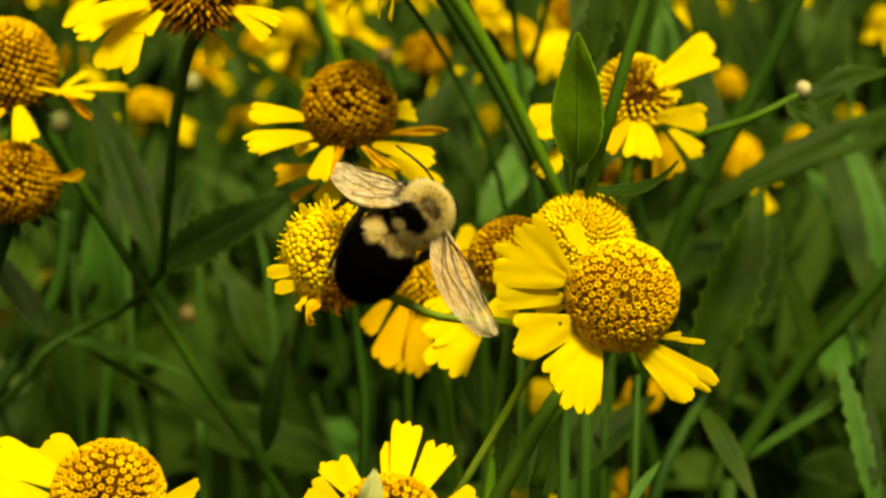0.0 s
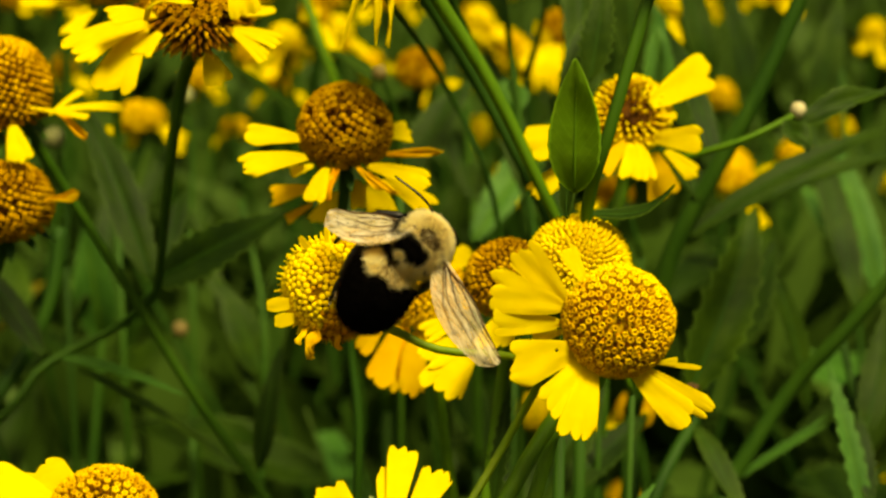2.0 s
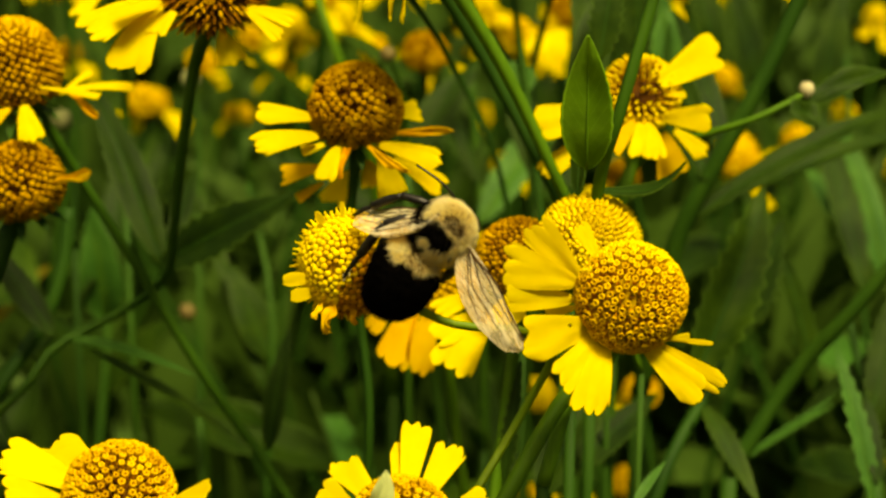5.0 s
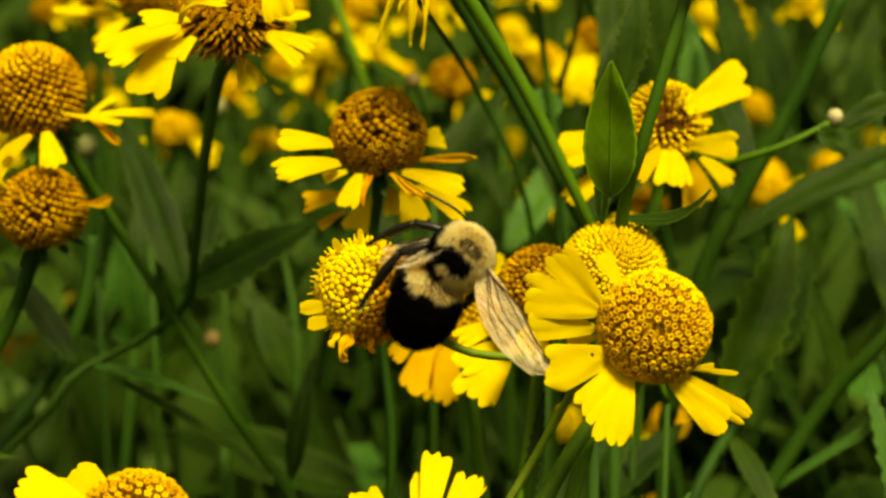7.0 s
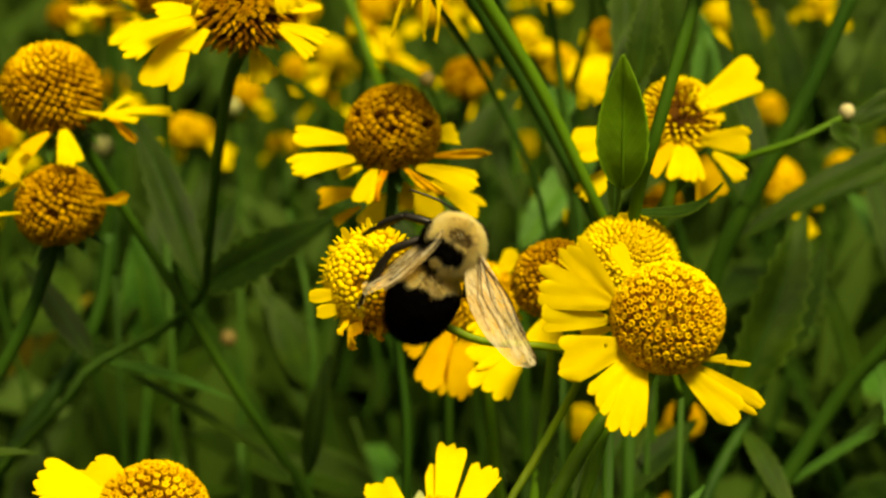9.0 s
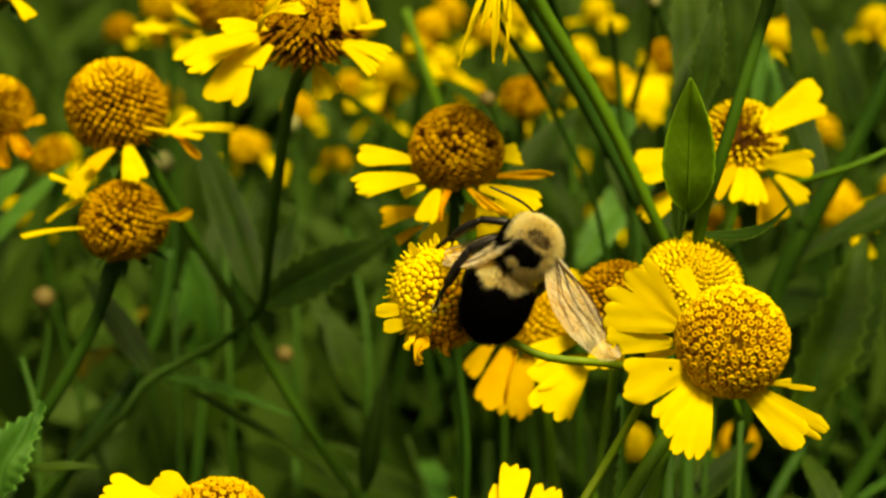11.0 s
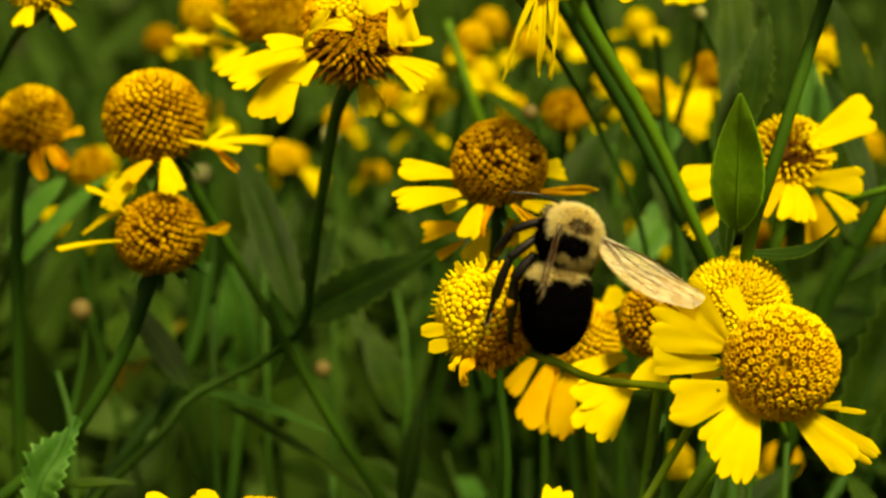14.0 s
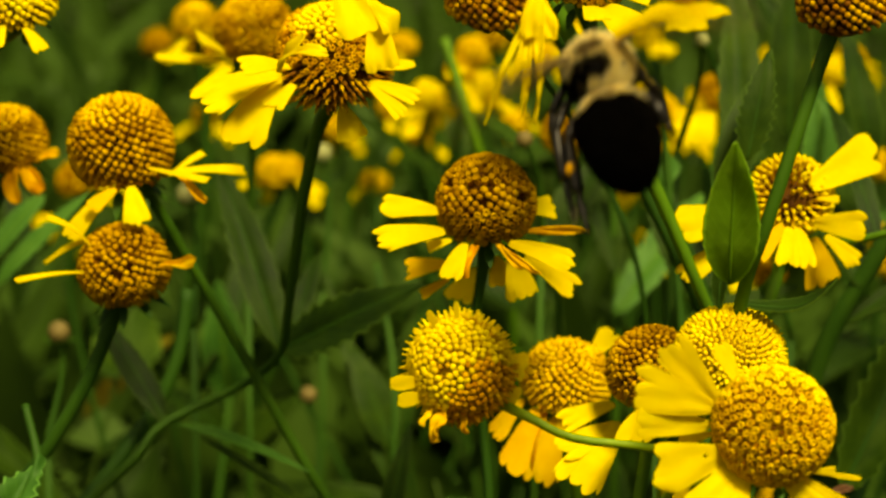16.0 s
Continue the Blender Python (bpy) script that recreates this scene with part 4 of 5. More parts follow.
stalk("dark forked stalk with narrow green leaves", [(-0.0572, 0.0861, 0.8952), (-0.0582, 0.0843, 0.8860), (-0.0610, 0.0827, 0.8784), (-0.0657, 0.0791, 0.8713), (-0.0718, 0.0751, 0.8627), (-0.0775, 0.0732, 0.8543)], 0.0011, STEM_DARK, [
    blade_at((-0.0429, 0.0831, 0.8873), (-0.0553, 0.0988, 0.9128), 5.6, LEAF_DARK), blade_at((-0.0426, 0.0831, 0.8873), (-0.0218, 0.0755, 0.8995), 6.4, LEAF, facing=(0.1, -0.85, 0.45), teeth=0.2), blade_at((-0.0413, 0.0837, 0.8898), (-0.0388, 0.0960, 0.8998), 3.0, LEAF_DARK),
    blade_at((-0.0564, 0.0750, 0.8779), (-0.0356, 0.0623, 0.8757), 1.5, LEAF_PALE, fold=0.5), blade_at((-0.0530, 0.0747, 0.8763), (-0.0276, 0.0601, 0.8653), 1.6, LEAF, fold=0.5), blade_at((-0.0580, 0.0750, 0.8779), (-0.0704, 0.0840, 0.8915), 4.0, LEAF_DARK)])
stalk("green stalk with broad pale leaves", [(-0.0671, 0.1841, 0.8814), (-0.0659, 0.1689, 0.8580), (-0.0687, 0.1610, 0.8208)], 0.0008, STEM_DARK, [
    blade_at((-0.0659, 0.1685, 0.8558), (-0.0674, 0.1634, 0.8801), 8.0, LEAF_PALE), blade_at((-0.0659, 0.1703, 0.8645), (-0.0630, 0.1860, 0.8904), 6.0), blade_at((-0.0665, 0.1657, 0.8426), (-0.0495, 0.1592, 0.8604), 7.0), blade_at((-0.0665, 0.1671, 0.8492), (-0.0789, 0.1592, 0.8604), 7.0, LEAF_DARK), blade_at((-0.1001, 0.1900, 0.8448), (-0.0835, 0.2000, 0.8603), 5.0, LEAF_OLD)])
stalk("light green stalk with toothed leaves in the thicket", [(-0.0355, 0.1447, 0.8884), (-0.0304, 0.1301, 0.8677), (-0.0314, 0.1230, 0.8344)], 0.0006, STEM_DARK, [
    blade_at((-0.0268, 0.0773, 0.8597), (-0.0236, 0.0811, 0.8777), 3.4, LEAF_DARK), blade_at((-0.0306, 0.1284, 0.8598), (-0.0384, 0.1320, 0.8765), 6.5, LEAF), blade_at((-0.0314, 0.1272, 0.8539), (-0.0458, 0.1447, 0.8884), 3.0), blade_at((-0.0314, 0.1259, 0.8481), (-0.0441, 0.1172, 0.8549), 5.0, LEAF_DARK)])
stalk("thick dark green stalk leaning across the thicket", [(0.0533, 0.0786, 0.9332), (0.0463, 0.0790, 0.9161), (0.0406, 0.0806, 0.9041), (0.0347, 0.0837, 0.8898), (0.0306, 0.0887, 0.8652)], 0.0013, STEM_DARK, [
    blade_at((0.0370, 0.0826, 0.8943), (0.0739, 0.0982, 0.9102), 4.2, LEAF_DARK, facing=(-0.2, -0.5, 0.8)), blade_at((0.0456, 0.0951, 0.8955), (0.0781, 0.1072, 0.9044), 3.0, LEAF, facing=(-0.2, -0.5, 0.8)),
    blade_at((0.0415, 0.0809, 0.9058), (0.0359, 0.1012, 0.9240), 3.4, LEAF), blade_at((0.0390, 0.0799, 0.9008), (0.0332, 0.0988, 0.9128), 5.0, LEAF_DARK)])
bud_stalk = stalk("light green stalk ending in a cream flower bud", [(0.0485, 0.0587, 0.9166), (0.0422, 0.0580, 0.9135), (0.0360, 0.0596, 0.9111), (0.0287, 0.0631, 0.9084), (0.0249, 0.0718, 0.9014)], 0.0005, STEM, [
    blade_at((0.0468, 0.0582, 0.9144), (0.0634, 0.0635, 0.9197), 3.6, LEAF, facing=(0, -0.5, 0.8), wave=0.5), blade_at((0.0472, 0.0584, 0.9151), (0.0495, 0.0538, 0.9127), 3.4, LEAF, wave=0.5)], radii=[0.0004, 0.0005, 0.0007])
v, f = lathe([(0.0004, -0.0011), (0.0009, -0.0005), (0.0011, 0.0002), (0.0008, 0.0009), (0.0004, 0.0011)], 10)
part("bud", mesh_of("bud", v, f, BUD), bud_stalk, "cream closed bud", Matrix.Translation(Vector((0.0488, 0.0588, 0.9171)) - bud_stalk.matrix_basis.translation))
stalk("green stalk with large toothed leaves", [(0.0456, 0.0938, 0.8894), (0.0415, 0.0801, 0.8731), (0.0327, 0.0674, 0.8612), (0.0277, 0.0643, 0.8467)], 0.0009, STEM_DARK, [
    blade_at((0.0369, 0.0701, 0.8741), (0.0472, 0.0796, 0.8996), 8.0, LEAF, facing=(0.3, -0.8, 0.3), teeth=0.22), blade_at((0.0447, 0.0905, 0.8739), (0.0531, 0.0944, 0.8920), 6.0, LEAF, facing=(0.3, -0.8, 0.3), teeth=0.22), blade_at((0.0599, 0.0983, 0.8624), (0.0526, 0.1036, 0.8874), 6.5, LEAF_DARK, facing=(0.7, -0.6, 0.1)), blade_at((0.0376, 0.0691, 0.8693), (0.0442, 0.0565, 0.8582), 3.2, LEAF), blade_at((0.0315, 0.0508, 0.8792), (0.0354, 0.0510, 0.8804), 1.3, WITHERED, wave=0.5)])
stalk("dark stalk leaning over the thicket", [(0.0699, 0.0782, 0.8927), (0.0611, 0.0815, 0.8798), (0.0537, 0.0854, 0.8689), (0.0447, 0.0861, 0.8531)], 0.0012, STEM_DARK, [
    blade_at((0.0756, 0.0905, 0.8739), (0.0544, 0.0876, 0.8601), 5.0, LEAF_DARK, facing=(0, -0.4, 0.9)), blade_at((0.0447, 0.0862, 0.8536), (0.0739, 0.0898, 0.8704), 1.3, LEAF_PALE, fold=0.6)])
stalk("stalk with a pale serrated leaf", [(0.0633, 0.0913, 0.8773), (0.0646, 0.0780, 0.8631), (0.0640, 0.0650, 0.8499)], 0.0007, STEM_DARK, [
    blade_at((0.0619, 0.0622, 0.8561), (0.0579, 0.0749, 0.8771), 2.6, LEAF_PALE, teeth=0.3), blade_at((0.0623, 0.0629, 0.8593), (0.0624, 0.0735, 0.8706), 2.2, LEAF, teeth=0.3), blade_at((0.0646, 0.0784, 0.8647), (0.0721, 0.0927, 0.8843), 5.0, LEAF_DARK), blade_at((0.0703, 0.1115, 0.8762), (0.0657, 0.1380, 0.9049), 5.0, LEAF)])
stalk("stalk with dark leaves below the open flower", [(0.0178, 0.0708, 0.8773), (0.0159, 0.0646, 0.8673), (0.0132, 0.0555, 0.8535)], 0.0008, STEM_DARK, [
    blade_at((0.0131, 0.0549, 0.8604), (0.0241, 0.0666, 0.8768), 7.0, LEAF_DARK), blade_at((0.0068, 0.0286, 0.8711), (0.0090, 0.0318, 0.8863), 1.8, LEAF, teeth=0.4), blade_at((0.0230, 0.0280, 0.8684), (0.0276, 0.0330, 0.8728), 1.2, LEAF_PALE), blade_at((0.0178, 0.0669, 0.8588), (0.0321, 0.0791, 0.8681), 5.0, LEAF_DARK)])
stalk("green stalk with a strap-like leaf", [(-0.0251, 0.1531, 0.9277), (-0.0190, 0.1494, 0.9106), (-0.0131, 0.1552, 0.8898), (-0.0094, 0.1657, 0.8426)], 0.0010, STEM, [
    blade_at((-0.0144, 0.1357, 0.8941), (-0.0367, 0.1203, 0.9177), 2.8, LEAF), blade_at((-0.0089, 0.1192, 0.9126), (-0.0189, 0.1305, 0.9176), 3.0, LEAF, facing=(0, -0.3, 0.9)), blade_at((-0.0062, 0.1258, 0.8957), (0.0066, 0.1395, 0.9117), 6.4, LEAF), blade_at((-0.0110, 0.1530, 0.8794), (-0.0237, 0.1546, 0.8867), 4.0, LEAF_DARK)])
stalk("upright green stalk in the thicket", [(0.0052, 0.1426, 0.9073), (0.0059, 0.1399, 0.8944), (0.0069, 0.1369, 0.8806), (0.0078, 0.1347, 0.8410)], 0.0008, STEM_MID, [blade_at((0.0066, 0.1334, 0.8833), (0.0240, 0.1579, 0.9022), 6.5, LEAF_PALE), blade_at((0.0064, 0.1349, 0.8902), (-0.0004, 0.1596, 0.9105), 5.0, LEAF)])
stalk("dark leafy stalk behind the slanting one", [(0.0102, 0.1023, 0.9292), (0.0129, 0.0982, 0.9102), (0.0155, 0.0938, 0.8894), (0.0200, 0.0868, 0.8566)], 0.0006, STEM_DARK, [
    blade_at((0.0147, 0.0955, 0.8972), (0.0074, 0.1106, 0.9205), 4.5, LEAF_DARK), blade_at((0.0170, 0.0547, 0.9168), (0.0205, 0.0617, 0.9305), 3.6, LEAF), blade_at((0.0155, 0.0949, 0.8946), (0.0288, 0.1087, 0.9115), 6.5, LEAF), blade_at((0.0151, 0.0938, 0.8894), (0.0323, 0.0955, 0.8972), 5.0, LEAF_DARK)])
stalk("pale leafy stalk deep in the thicket", [(0.0780, 0.1705, 0.9137), (0.0770, 0.1552, 0.8898), (0.0791, 0.1504, 0.8670), (0.0812, 0.1442, 0.8379)], 0.0006, STEM_DARK, [
    blade_at((0.0787, 0.1313, 0.8735), (0.0728, 0.1470, 0.8990), 5.0, LEAF_PALE), blade_at((0.0726, 0.1670, 0.8972), (0.0780, 0.1728, 0.9243), 6.0, LEAF), blade_at((0.0589, 0.1585, 0.9053), (0.0547, 0.1627, 0.9250), 5.5, LEAF), blade_at((0.0769, 0.1424, 0.8773), (0.0685, 0.1552, 0.8898), 5.5, LEAF_PALE), blade_at((0.0454, 0.1794, 0.9072), (0.0410, 0.1829, 0.9236), 6.0, LEAF_PALE)])
stalk("pale leafy stalk at the edge of the clump", [(-0.0710, 0.0497, 0.8870), (-0.0680, 0.0443, 0.8791), (-0.0706, 0.0384, 0.8700)], 0.0006, STEM_DARK, [
    blade_at((-0.0689, 0.0271, 0.8745), (-0.0642, 0.0334, 0.8853), 4.6, LEAF_PALE, teeth=0.35, wave=0.6), blade_at((-0.0667, 0.0355, 0.8756), (-0.0576, 0.0361, 0.8760), 1.3, LEAF), blade_at((-0.0862, 0.1133, 0.9038), (-0.0954, 0.1106, 0.8917), 4.0, LEAF_PALE), blade_at((-0.0935, 0.1101, 0.8889), (-0.0782, 0.1139, 0.9047), 3.4, LEAF_PALE)])

stalk("leafy stalk with upright toothed leaves", [(0.0183, 0.1006, 0.9135), (0.0196, 0.0986, 0.9027), (0.0213, 0.0945, 0.8804)], 0.0008, STEM_DARK, [
    blade_at((0.0227, 0.0905, 0.9127), (0.0214, 0.1065, 0.9435), 6.0, LEAF), blade_at((0.0198, 0.0512, 0.9218), (0.0222, 0.0540, 0.9354), 3.8, LEAF, teeth=0.25), blade_at((0.0353, 0.1013, 0.9114), (0.0346, 0.1037, 0.9243), 5.0, LEAF_PALE),
    blade_at((0.0462, 0.1226, 0.9122), (0.0404, 0.1264, 0.9343), 5.0, LEAF), blade_at((0.0326, 0.1223, 0.9154), (0.0320, 0.1275, 0.9430), 7.0, LEAF), blade_at((0.0125, 0.0997, 0.9109), (0.0098, 0.1004, 0.9158), 6.0, LEAF_PALE), blade_at((0.0368, 0.1445, 0.9234), (0.0276, 0.1469, 0.9392), 5.0, LEAF)])


def bud_stalk_at(top, foot, size, mat, label):
    """A thin stalk with one small round bud on its tip."""
    a, b = Vector(top), Vector(foot)
    root = thing("bud_stalk", b, label, "flower bud", "small buds")
    v, f = tube([a - b, (a - b) * 0.6 + Vector((0.001, 0.001, 0)), (0, 0, 0)], [0.0003, 0.0004, 0.0006], 14, 6)
    part("stem", mesh_of("stem", v, f, STEM_DARK), root)
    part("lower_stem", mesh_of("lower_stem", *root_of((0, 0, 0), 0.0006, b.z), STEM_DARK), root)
    v, f = lathe([(size * 0.35, -size), (size * 0.9, -size * 0.5), (size, size * 0.15), (size * 0.75, size * 0.75), (size * 0.3, size)], 10)
    part("bud", mesh_of("bud", v, f, mat), root, "", Matrix.Translation(a - b))
    for k in range(6):
        c = Vector((math.cos(k * 1.047), math.sin(k * 1.047), 0))
        part("sepal", blade_mesh("sepal", blade(a - b + c * size * 0.4 - Vector((0, 0, size)), a - b + c * size * 1.5 - Vector((0, 0, size * 0.6)), size * 0.5, (0, 0, 1), lance_width, 0.1, 0.2, 0, 0, 0, 6, 3), STEM_MID), root)


for top, foot, size, mat, label in (((-0.0827, 0.1086, 0.8824), (-0.0840, 0.1053, 0.8651), 0.0018, BUD_TAN, "small faded tan flower bud"), ((-0.0451, 0.1287, 0.8683), (-0.0430, 0.1256, 0.8505), 0.0015, BUD_TAN, "small faded tan flower bud"), ((-0.0630, 0.1139, 0.9046), (-0.0612, 0.1102, 0.8837), 0.0018, BUD_GREEN, "small closed green-cream bud"),
        ((-0.0090, 0.0994, 0.9172), (-0.0059, 0.1068, 0.9012), 0.0013, BUD_TAN, "small closed tan bud"), ((0.0169, 0.1041, 0.9324), (0.0145, 0.1109, 0.9154), 0.0012, BUD_GREEN, "small closed green bud"), ((-0.0469, 0.1559, 0.9061), (-0.0458, 0.1515, 0.8815), 0.0018, BUD_GREEN, "small closed green-cream bud")):
    bud_stalk_at(top, foot, size, mat, label)

# ---- far flowers of the same clump ----
FAR_STYLES = dict(y=LIGHT_STYLE, g=GOLD_STYLE, b=RIPE_STYLE)
FAR = [((-0.0037, 0.3192, 0.8918), "b", 0), ((0.0109, 0.3624, 0.9023), "g", 3), ((0.0178, 0.3009, 0.9016), "y", 4), ((0.0277, 0.3195, 0.8930), "g", 4), ((-0.0249, 0.2004, 0.9173), "g", 2), ((0.0175, 0.2215, 0.9078), "g", 2), ((-0.0227, 0.2010, 0.9212), "g", 4), ((0.0521, 0.2255, 0.9177), "y", 3), ((-0.0351, 0.2607, 0.9051), "g", 2), ((-0.0489, 0.3002, 0.8983), "g", 2), ((-0.0394, 0.2788, 0.8939), "b", 2),
    ((-0.0617, 0.2990, 0.8926), "g", 4), ((-0.0680, 0.2570, 0.8876), "g", 3), ((-0.1001, 0.3193, 0.8922), "b", 4), ((0.0178, 0.3130, 0.8623), "y", 5), ((0.0119, 0.3158, 0.8757), "y", 3), ((0.0715, 0.2781, 0.8904), "g", 2), ((0.1101, 0.3161, 0.8768), "y", 0), ((0.0620, 0.1953, 0.8860), "g", 4),
    ((0.0862, 0.2552, 0.8790), "g", 4), ((0.0604, 0.3488, 0.8386), "g", 3), ((0.0571, 0.3512, 0.8499), "b", 3), ((0.0191, 0.1656, 0.8421), "y", 3), ((0.0375, 0.1464, 0.8483), "g", 3), ((0.1005, 0.2972, 0.7881), "g", 2), ((-0.0554, 0.2398, 0.8064), "g", 2),
    ((0.0181, 0.1998, 0.8110), "g", 3), ((0.0409, 0.2000, 0.8117), "g", 2), ((-0.0539, 0.3159, 0.8762), "g", 2), ((-0.0264, 0.3008, 0.9012), "g", 3), ((-0.0119, 0.2832, 0.9146), "g", 4), 
    ((-0.0939, 0.2829, 0.9132), "b", 2), ((-0.0035, 0.3041, 0.9168), "y", 6), ((0.0842, 0.2836, 0.9167), "y", 5), ((0.0698, 0.3236, 0.9124), "g", 5), ((0.1143, 0.3013, 0.9038), "y", 5), ((0.1210, 0.2742, 0.8725), "y", 5),
    ((-0.0964, 0.1727, 0.8972), "b", 0), ((-0.0747, 0.1785, 0.9273), "g", 2), ((-0.1294, 0.2677, 0.8693), "y", 4), ((0.1005, 0.2199, 0.8092), "y", 4), ((-0.1143, 0.2567, 0.8863), "y", 4), ((-0.1095, 0.3032, 0.9124), "b", 2), ((-0.0481, 0.3236, 0.9124), "g", 2),
    ((0.0211, 0.2200, 0.9054), "y", 5), ((0.0279, 0.2500, 0.9075), "y", 5), ((0.0137, 0.2600, 0.9058), "y", 4), ((-0.0032, 0.1500, 0.9119), "b", 0), ((0.0108, 0.2800, 0.9094), "y", 3), ((0.0323, 0.1400, 0.8907), "b", 2), ((0.0552, 0.1500, 0.8918), "g", 3), ((-0.0324, 0.2100, 0.9112), "y", 5), ((-0.0626, 0.2000, 0.8953), "g", 2), ((0.0470, 0.3000, 0.9129), "y", 4),
    ((-0.0231, 0.2500, 0.9093), "y", 4), ((-0.0156, 0.2700, 0.8989), "g", 3), ((-0.0012, 0.2400, 0.8997), "g", 3), ((0.0105, 0.2600, 0.9103), "y", 5), ((0.0178, 0.2400, 0.9039), "y", 4), ((0.0156, 0.3000, 0.9182), "y", 5), ((-0.0227, 0.3000, 0.9176), "g", 4)]
for i, (place, kind, count) in enumerate(FAR):
    rng = random.Random(100 + i)
    c = Vector(place)
    tips = []
    for k in range(count):
        a = rng.uniform(-math.pi, math.pi)
        tips.append((c + Vector((math.cos(a), math.sin(a), 0)) * rng.uniform(0.0065, 0.0095) + Vector((0, 0, -rng.uniform(0.002, 0.008))), rng.uniform(0.0026, 0.0038), "petal", 0.1))
    flower("blurred yellow sneezeweed flower deep in the clump" if count else "round golden sneezeweed disc deep in the clump", c, (rng.uniform(-0.4, 0.4), rng.uniform(-0.8, 0.0), 0.85), rng.uniform(0.0028, 0.0040), rng.uniform(0.0028, 0.0042), tips,
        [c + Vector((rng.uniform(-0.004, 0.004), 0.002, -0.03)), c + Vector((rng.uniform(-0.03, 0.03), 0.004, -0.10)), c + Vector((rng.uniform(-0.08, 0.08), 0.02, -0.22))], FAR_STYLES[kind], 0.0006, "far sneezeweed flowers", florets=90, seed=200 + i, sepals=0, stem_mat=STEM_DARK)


# ---- leafy stalks that fill the clump ----
def leafy_stalk(seed, group):
    rng = random.Random(seed)
    root = thing("sneezeweed_stalk", (0, 0, 0), "leafy green sneezeweed stalk in the thicket", "plant stalk", group)
    v, f = tube([(0.01, 0.0, -0.60), (-0.004, 0.003, -0.30), (0, 0, 0), (0.004, 0.002, 0.12), (-0.003, 0.0, 0.25), (0.002, 0.003, 0.36)], [0.0012, 0.0010, 0.0008, 0.0007, 0.0006, 0.0004], 30, 7, 0.05)
    # dark leaf green on stem and half the leaves, for the thicket's shade
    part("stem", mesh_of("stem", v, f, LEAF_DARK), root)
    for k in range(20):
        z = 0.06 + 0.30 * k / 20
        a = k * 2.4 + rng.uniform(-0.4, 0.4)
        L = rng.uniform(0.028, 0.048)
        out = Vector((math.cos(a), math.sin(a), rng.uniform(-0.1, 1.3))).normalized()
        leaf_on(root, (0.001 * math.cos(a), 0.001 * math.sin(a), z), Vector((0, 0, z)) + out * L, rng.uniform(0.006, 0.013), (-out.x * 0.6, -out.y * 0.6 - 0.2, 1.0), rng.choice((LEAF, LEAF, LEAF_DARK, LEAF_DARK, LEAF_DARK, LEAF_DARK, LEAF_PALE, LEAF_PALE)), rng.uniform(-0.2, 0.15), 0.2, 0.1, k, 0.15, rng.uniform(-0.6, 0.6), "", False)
    return root


protos = [leafy_stalk(50 + i, "leafy stalks") for i in range(4)]
rng = random.Random(78)
spots = []
while len(spots) < 270:
    y = 0.19 + 0.70 * rng.random() ** 1.3
    d = y + 0.2
    x = rng.uniform(-0.24, 0.28) if y < 0.5 else rng.uniform(-0.34, 0.38)
    top = 0.95 - d * rng.uniform(0.06, 0.42) + (0.03 if y > 0.4 else 0.0)
    spots.append((x, y, top))
for i, (x, y, top) in enumerate(spots):
    m = Matrix.Translation((x, y, top - 0.36)) @ pose(0, 0, 0, rng.uniform(-26, 26), rng.uniform(-26, 26), rng.uniform(0, 360))
    if i < len(protos):
        protos[i].matrix_basis = m
    else:
        copy_thing(protos[i % len(protos)], m)


def far_foliage():
    """The rest of the bed: thousands of narrow leaves, too far off to tell apart, and unseen ones round the eye, added
    to keep light out.
    """
    rng = random.Random(9)
    verts, faces = [], []
    for k in range(84000):
        x, y = (rng.uniform(-1.7, 1.7), rng.uniform(-1.1, 3.6)) if k % 2 else (rng.gauss(0.0, 0.32), 0.2 + abs(rng.gauss(0.25, 0.42)))
        near = abs(x) < 0.30 and -0.5 < y < 0.75
        q = Vector((x, y, (rng.uniform(0.1, 0.66) if y < 0.22 else 0.10 + 0.73 * rng.random() ** 0.5) if near else 0.86 * rng.random() ** 0.7))
        # behind and beside the eye: unseen leaves, added to shut out stray light
        if y < -0.5 or (abs(x) > 0.4 and y < 0.6):
            q.z = rng.uniform(0.1, 0.80)
        way = Vector((rng.uniform(-1, 1), rng.uniform(-1, 1), rng.uniform(0.2, 2.0))).normalized()
        side = way.cross(Vector((rng.uniform(-1, 1), rng.uniform(-1, 1), 0.3))).normalized()
        n = way.cross(side)
        L, w = rng.uniform(0.04, 0.08), rng.uniform(0.004, 0.008)
        b = len(verts)
        verts += [q, q + way * L * 0.45 + side * w - n * 0.002, q + way * L * 0.5, q + way * L * 0.45 - side * w - n * 0.002, q + way * L + n * 0.006]
        faces += [(b, b + 1, b + 2), (b, b + 2, b + 3), (b + 1, b + 4, b + 2), (b + 2, b + 4, b + 3)]
    tagged(new("foliage", mesh_of("foliage", verts, faces, LEAF_DARK)), "dense dark green leaves of the flower bed, partly unseen and added to block light", "foliage", kind="stuff")


far_foliage()


# ---- the bumblebee ----
ACROSS, UPWARD = Vector((1, 0, 0)), Vector((0, 0.208, 0.978))


